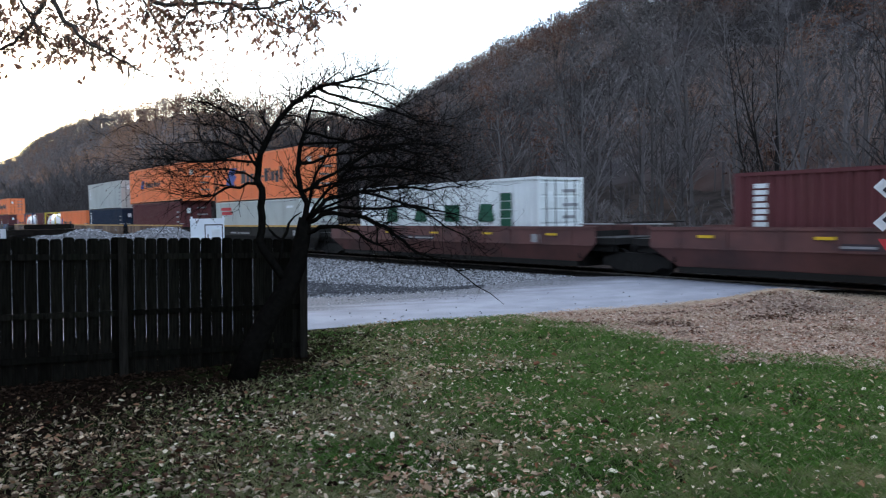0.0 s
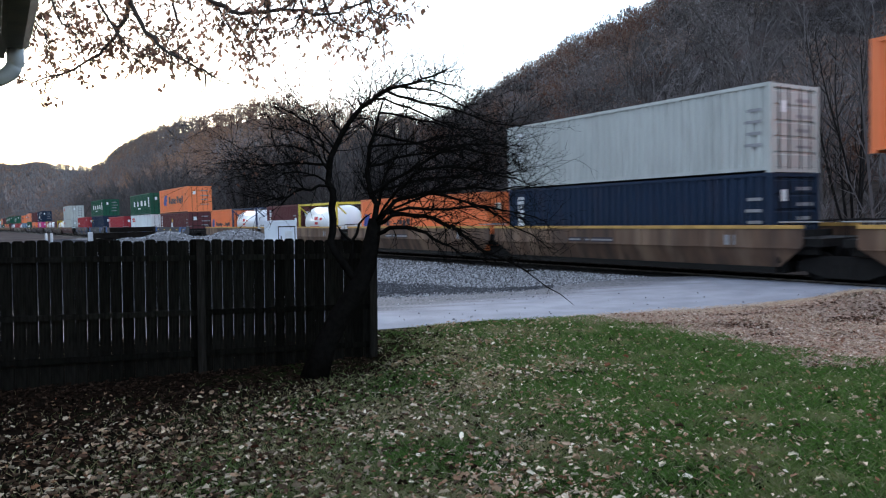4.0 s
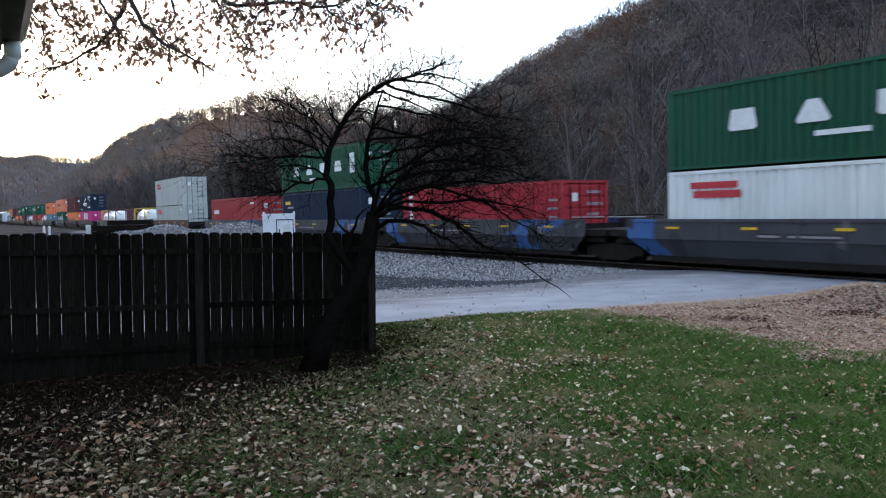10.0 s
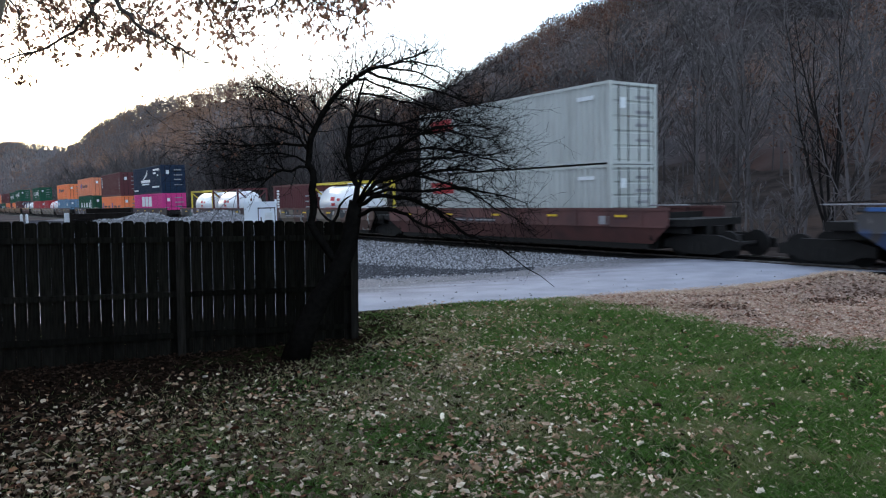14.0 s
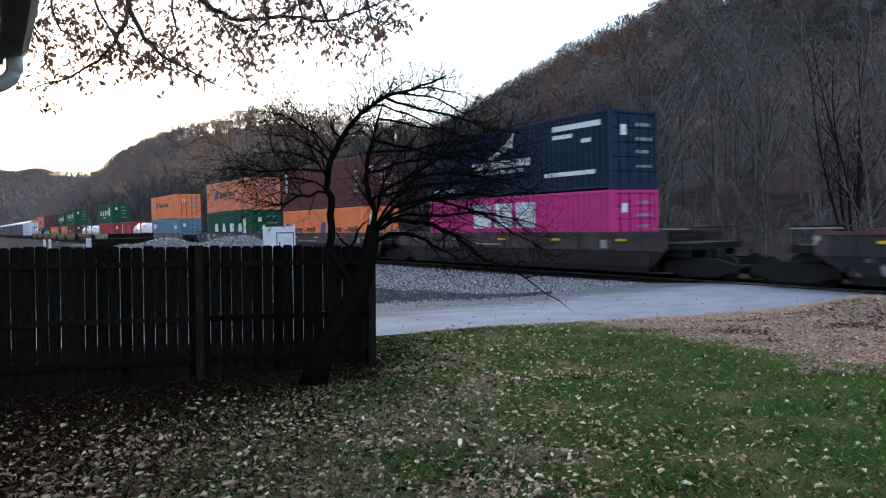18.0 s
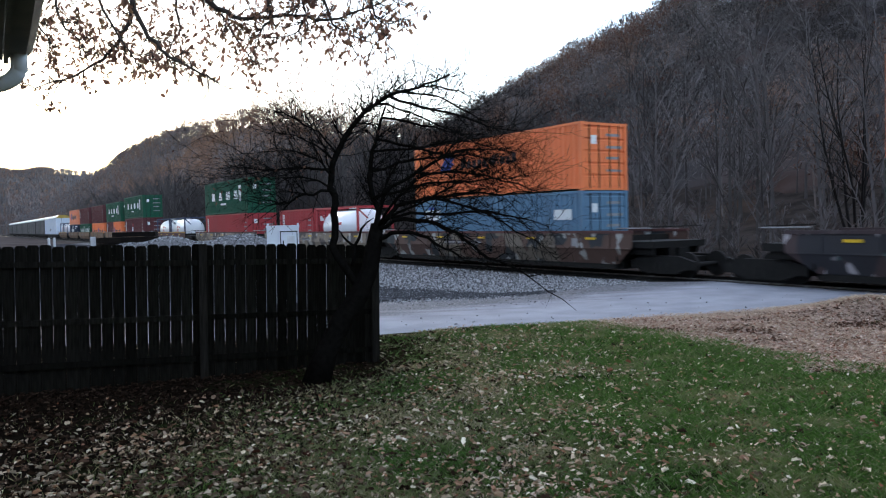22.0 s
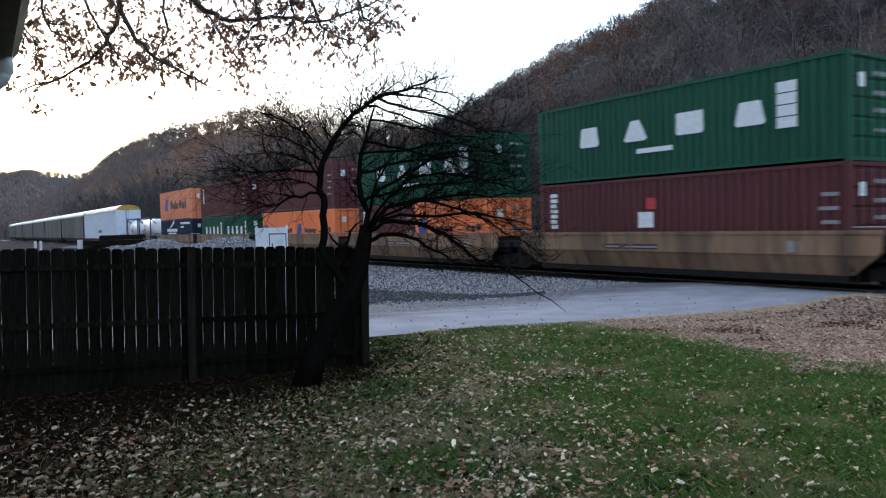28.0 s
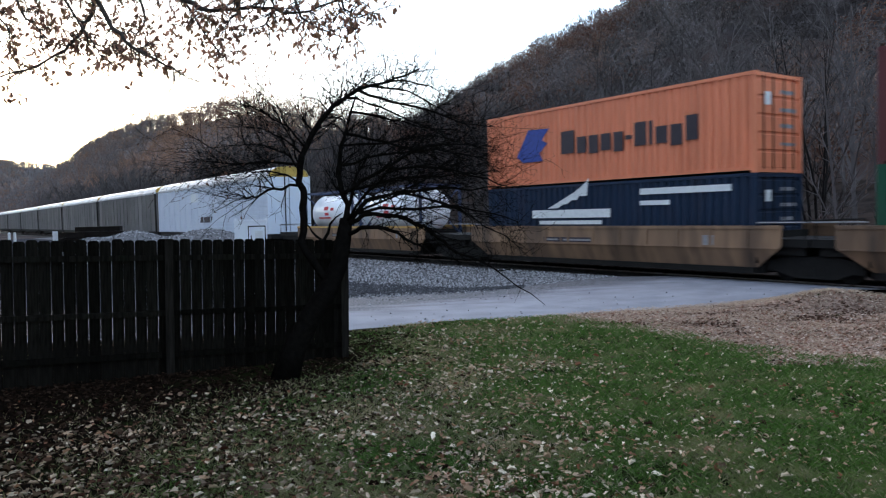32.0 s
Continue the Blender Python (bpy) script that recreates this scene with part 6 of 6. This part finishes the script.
    for _ in range(2600):
        x = rng.uniform(-2.8, 3.4)
        a, b = along(band_near, x), along(band_far, x)
        y = rng.gauss((a + b) / 2, 0.24 * (b - a) + 0.1)
        if y < along(ROAD_NEAR, x) + 2.5:
            continue
        stone(dk, Vector((x, y, road_z(x, y) + 0.012)), rng.uniform(0.012, 0.045), rng)
    tagged(new("dark_stones", dk.mesh("dark_stones", DARKSTONES)), "dark wet pebbles washed along the lane's edge", "stones", kind="stuff")
    crumbs = Geo()
    for _ in range(90):
        x = rng.uniform(-2, 11)
        y = along(ROAD_NEAR, x) + 0.1 + abs(rng.gauss(0, 1.5))
        if sn(x, y)[1] > 18.5:
            continue
        (stone if rng.random() < 0.7 else leaf_into)(crumbs, Vector((x, y, road_z(x, y) + 0.008)), rng.uniform(0.012, 0.035), rng)
    tagged(new("road_grit", crumbs.mesh("road_grit", STONES)), "grit and bits of leaf on the lane", "grit", kind="stuff")
    tagged(new("loose_stones", st.mesh("loose_stones", STONES)), "loose grey stones beside the rails", "stones", kind="stuff")


def blade(g, x, y, z, h, w, rng, lean=0.5):
    a = rng.uniform(0, 2 * math.pi)
    b = len(g.v)
    dx, dy = math.cos(a) * w, math.sin(a) * w
    lx, ly = rng.gauss(0, lean) * h, rng.gauss(0, lean) * h
    g.v += [(x - dx, y - dy, z), (x + dx, y + dy, z), (x + dx * 0.6 + lx * 0.5, y + dy * 0.6 + ly * 0.5, z + h * 0.65), (x + lx, y + ly, z + h)]
    g.f += [(b, b + 1, b + 2, b + 3)]


build_fence()
build_fruit_tree()
build_oak()
build_house()
build_clutter()
build_litter()


# ---- the wooded ridge ----
def bare_tree(g, leaves, x, y, z, h, rng, detail, leaf=0.0, tint=0.4):
    """A leafless wood tree of thin blades: trunk, rising branches and twig fans."""
    lean = (rng.gauss(0, 0.04), rng.gauss(0, 0.04))
    def quad(p, q, w0, w1):
        d = q - p
        s = d.cross(Vector((x, y, 1.0))).normalized()
        b = len(g.v)
        g.v.extend([tuple(p - s * w0), tuple(p + s * w0), tuple(q + s * w1), tuple(q - s * w1)])
        g.f.append((b, b + 1, b + 2, b + 3))
        g.tints.append(tint)
    base = Vector((x, y, z - 0.4))
    top = base + Vector((lean[0] * h, lean[1] * h, h))
    far = math.hypot(x, y)
    r = h * 0.008 + 0.00012 * far
    w2 = 0.013 + 0.00012 * far
    quad(base, base.lerp(top, 0.5), r, r * 0.65)
    quad(base.lerp(top, 0.5), top, r * 0.65, 0.02)
    for i in range(detail):
        k = rng.uniform(0.22, 0.95)
        p = base.lerp(top, k)
        a = rng.uniform(0, 2 * math.pi)
        L = h * rng.uniform(0.18, 0.38) * (1.15 - 0.6 * abs(k - 0.45))
        q = p + Vector((math.cos(a) * L * 0.5, math.sin(a) * L * 0.5, L * rng.uniform(0.6, 1.0)))
        quad(p, q, r * 0.4 * (1.2 - k), w2 * 0.8)
        for j in range(6):
            kk = rng.uniform(0.25, 1.0)
            p2 = p.lerp(q, kk)
            a2 = a + rng.gauss(0, 1.0)
            L2 = L * rng.uniform(0.3, 0.65)
            q2 = p2 + Vector((math.cos(a2) * L2 * 0.55, math.sin(a2) * L2 * 0.55, L2 * rng.uniform(0.0, 0.85)))
            quad(p2, q2, w2, w2 * 0.4)
            if leaf and rng.random() < leaf:
                for _ in range(2):
                    leaf_into(leaves, q2 + Vector((rng.gauss(0, 0.5), rng.gauss(0, 0.5), rng.gauss(0, 0.5))), rng.uniform(0.14, 0.24) + 0.0006 * far, rng)


def crown_tree(g, leaves, x, y, z, h, rng, count, leaf=0.0, open_crown=False, tint=0.4):
    """A distant leafless tree: a trunk and a rounded, see-through crown of short twigs."""
    far = math.hypot(x, y)
    def sliver(p, q, w, nrm):
        b = len(g.v)
        s = (q - p).cross(nrm).normalized() * w
        g.v.extend([tuple(p - s * 0.7), tuple(p + s * 0.7), tuple(q + s), tuple(q - s * 0.4)])
        g.f.append((b, b + 1, b + 2, b + 3))
        g.tints.append(tint)
    base = Vector((x, y, z - 0.4))
    rx, rz = h * rng.uniform(0.26, 0.4), h * rng.uniform(0.3, 0.4)
    mid = base + Vector((rng.gauss(0, 0.3), rng.gauss(0, 0.3), h - rz))
    view = Vector((x, y, 0)) / far
    sliver(base, mid, max(h * 0.009, 0.0004 * far), view)
    w = 0.014 + 0.00026 * far
    for i in range(count):
        d = Vector((rng.gauss(0, 1), rng.gauss(0, 1), rng.gauss(0.3, 1))).normalized()
        k = rng.random() ** 0.35
        q = mid + Vector((d.x * rx * k, d.y * rx * k, d.z * rz * k))
        # twigs fan out and upwards from the stem
        nrm = (d + Vector((rng.gauss(0, 0.22), rng.gauss(0, 0.22), rng.gauss(0, 0.22)))).normalized()
        out = nrm.cross(Vector((rng.gauss(0, 1), rng.gauss(0, 1), rng.gauss(0, 0.35)))).normalized()
        if open_crown:
            out = (q - base.lerp(mid, 0.45) + Vector((rng.gauss(0, 0.25), rng.gauss(0, 0.25), rng.gauss(0.1, 0.25))) * h).normalized()
            nrm = view
        sliver(q - out * h * 0.03, q + out * h * rng.uniform(0.02, 0.06), w * rng.uniform(0.6, 1.4), nrm)
        if leaf and rng.random() < leaf:
            for _ in range(2 if far < 200 else 1):
                e = rng.uniform(0.05, 0.11) + 0.00042 * far
                u, v = (Vector((rng.gauss(0, 1), rng.gauss(0, 1), rng.gauss(0, 1))).normalized() * e for _ in range(2))
                b, c = len(leaves.v), q + Vector((rng.gauss(0, 0.25), rng.gauss(0, 0.25), rng.gauss(0, 0.25)))
                leaves.v.extend([tuple(c + u), tuple(c + v), tuple(c - u * 0.8), tuple(c - v * 1.2)])
                leaves.f.append((b, b + 1, b + 2, b + 3))


def build_woods():
    rng = random.Random(31)
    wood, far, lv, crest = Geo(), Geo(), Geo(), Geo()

    def plant(s, n, h, count=0, detail=0, thin=1.0):
        p = place(s, n)
        b = math.degrees(math.atan2(p.x, p.y))
        if not -37 < b < 37 or p.y < 5:
            return
        z = land(p.x, p.y)
        stand = noise.noise((s * 0.025, n * 0.04, 21))
        oak = noise.noise((s * 0.045, n * 0.06, 12)) > 0.1 and rng.random() < 0.5 or (-430 < s < -200 and n > 70 and rng.random() < 0.75)
        # farther along the ridge the tint grows paler, painting in haze
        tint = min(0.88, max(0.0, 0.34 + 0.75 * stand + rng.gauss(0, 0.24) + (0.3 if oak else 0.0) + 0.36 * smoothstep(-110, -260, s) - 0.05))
        rusty = (0.85 if s < -200 else 0.75) * thin if oak else 0.0
        if detail:
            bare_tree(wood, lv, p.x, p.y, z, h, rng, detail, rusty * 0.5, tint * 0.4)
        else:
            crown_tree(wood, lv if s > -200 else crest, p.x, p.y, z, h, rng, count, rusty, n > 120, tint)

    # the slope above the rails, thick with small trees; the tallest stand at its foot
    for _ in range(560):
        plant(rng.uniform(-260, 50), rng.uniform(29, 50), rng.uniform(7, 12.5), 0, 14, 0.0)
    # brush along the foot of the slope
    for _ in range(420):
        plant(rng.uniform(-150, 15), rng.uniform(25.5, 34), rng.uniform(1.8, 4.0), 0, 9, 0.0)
    for _ in range(1950):
        plant(rng.uniform(-230, 60), 44 + 86 * rng.random(), rng.uniform(5, 9), 160)
    for _ in range(900):
        plant(rng.uniform(-120, 12), 50 + 74 * rng.random(), rng.uniform(4, 7.5), 120)
    for _ in range(2300):
        plant(-230 - 330 * rng.random(), 30 + 94 * rng.random(), rng.uniform(6, 10), 36)
    for _ in range(3600):
        plant(-560 - 900 * rng.random() ** 1.3, 30 + 92 * rng.random(), rng.uniform(7, 11), 16)
    for _ in range(170):
        plant(-rng.uniform(-40, 330), rng.uniform(119, 129), rng.uniform(5, 8.5), 85)
    for _ in range(560):
        plant(rng.uniform(-190, 60), rng.uniform(104, 126), rng.uniform(5, 8.5), 120)
    for _ in range(420):
        plant(-rng.uniform(190, 760), rng.uniform(110, 122), rng.uniform(4, 6.5), 34)
    # the crest trees, open against the sky
    for _ in range(420):
        plant(-rng.uniform(200, 760), rng.uniform(120, 129), rng.uniform(7, 13.5), 62)
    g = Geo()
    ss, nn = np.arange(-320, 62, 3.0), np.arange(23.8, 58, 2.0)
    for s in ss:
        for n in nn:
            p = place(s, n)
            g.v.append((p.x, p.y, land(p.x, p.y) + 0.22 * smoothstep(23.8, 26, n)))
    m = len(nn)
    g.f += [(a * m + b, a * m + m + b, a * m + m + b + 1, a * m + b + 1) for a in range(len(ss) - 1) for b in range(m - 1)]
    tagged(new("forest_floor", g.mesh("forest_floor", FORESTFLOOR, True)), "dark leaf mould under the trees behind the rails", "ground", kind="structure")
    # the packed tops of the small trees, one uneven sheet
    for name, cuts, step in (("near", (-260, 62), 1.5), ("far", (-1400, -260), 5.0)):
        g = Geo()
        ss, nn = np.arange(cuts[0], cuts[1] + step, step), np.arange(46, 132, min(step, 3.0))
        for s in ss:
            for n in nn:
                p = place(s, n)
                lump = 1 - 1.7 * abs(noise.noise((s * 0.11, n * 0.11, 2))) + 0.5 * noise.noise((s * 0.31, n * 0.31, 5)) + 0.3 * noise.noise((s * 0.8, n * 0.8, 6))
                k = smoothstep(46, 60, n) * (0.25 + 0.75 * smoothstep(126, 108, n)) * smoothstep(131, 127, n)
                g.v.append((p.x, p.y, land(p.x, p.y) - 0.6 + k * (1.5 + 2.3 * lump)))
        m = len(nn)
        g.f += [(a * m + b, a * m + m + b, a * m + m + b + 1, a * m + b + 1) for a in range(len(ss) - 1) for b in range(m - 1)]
        tagged(new("woodland_canopy", g.mesh("woodland_canopy", CANOPY if name == "near" else CANOPY_HAZE, True)), "packed tops of small bare trees on the slope", "woodland", kind="stuff")
    # the distant hills at the valley's end
    for _ in range(6500):
        b, r = rng.uniform(-38, -12), 420 + 980 * rng.random() ** 0.7
        x, y = r * math.sin(radians(b)), r * math.cos(radians(b))
        s, n = sn(x, y)
        if -24 < n < 30:
            continue
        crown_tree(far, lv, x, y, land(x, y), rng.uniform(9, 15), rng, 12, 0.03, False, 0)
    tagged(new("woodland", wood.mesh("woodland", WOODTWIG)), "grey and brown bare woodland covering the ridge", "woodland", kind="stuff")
    tagged(new("woodland", far.mesh("woodland", TWIGS_HAZE)), "bare woodland on the distant hills, coloured pale for haze", "woodland", kind="stuff")
    tagged(new("woodland_leaves", crest.mesh("woodland_leaves", BACKLITLEAF)), "tan and rust leaves still on the far ridge's trees, coloured bright as if backlit", "leaves", kind="stuff")
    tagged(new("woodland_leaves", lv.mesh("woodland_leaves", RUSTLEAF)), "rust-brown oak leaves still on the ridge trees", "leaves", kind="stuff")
    # tall bare trees right behind the rails, several stems fanning up from one foot
    for k in range(5):
        r2 = random.Random(60 + k)
        t = thing("bare_tree", "tall bare dark tree with fanning limbs behind the rails", "tree", group="bare trees behind the rails")
        part("trunk", Geo().tube([(0, 0, -0.5), (0.03, 0, 0.6), (0.05, 0.05, 1.6)], [0.24, 0.19, 0.15], 7), BARKGREY, t, smooth=True)
        for m in range(5 + k % 3):
            a = 2.4 * m + r2.uniform(-0.4, 0.4)
            w = 0.12 + 0.34 * m / 6
            g, pts, d = Geo(), [Vector((0, 0, 0.5 + 0.2 * (m % 3)))], Vector((math.cos(a) * w, math.sin(a) * w, 1)).normalized()
            n = 11
            for i in range(n):
                d = (d + Vector((r2.gauss(0, 0.05), r2.gauss(0, 0.05), 0.02))).normalized()
                pts.append(pts[-1] + d * 0.8)
            rad = [0.075 * (1 - 0.85 * i / n) for i in range(n + 1)]
            g.tube(pts, rad, 5, False)
            for i in range(3, n + 1):
                for _ in range(2):
                    axis = Vector((r2.gauss(0, 1), r2.gauss(0, 1), r2.gauss(0, 0.4))).cross(d).normalized()
                    e = (pts[i] - pts[i - 1]).normalized() * 0.8 + axis * 0.5 + Vector((0, 0, 0.2))
                    shoot(g, pts[i], e, r2.uniform(1.2, 2.6) * (1.2 - 0.5 * i / n), max(0.012, rad[i] * 0.5), r2, 1, -0.01, step=0.4)
            part("limb", g, BARKGREY, t)
        for i in range(4):
            s, n = -rng.uniform(-14, 95), rng.uniform(25.5, 33)
            p = place(s, n)
            m4 = pose(p.x, p.y, land(p.x, p.y), 0, 0, rng.uniform(0, 360))
            if i:
                copy_thing(t, m4)
            else:
                t.matrix_world = m4


build_woods()


def motions():
    """The train rolls on at one speed for the whole clip."""
    for ob, u, z, n in moving:
        walk(ob, [(0, pose(*place(u, MID + n, z), 0, 0, YAW)), (16, pose(*place(u + SPEED * 16, MID + n, z), 0, 0, YAW)), (32, pose(*place(u + SPEED * 32, MID + n, z), 0, 0, YAW))])


motions()
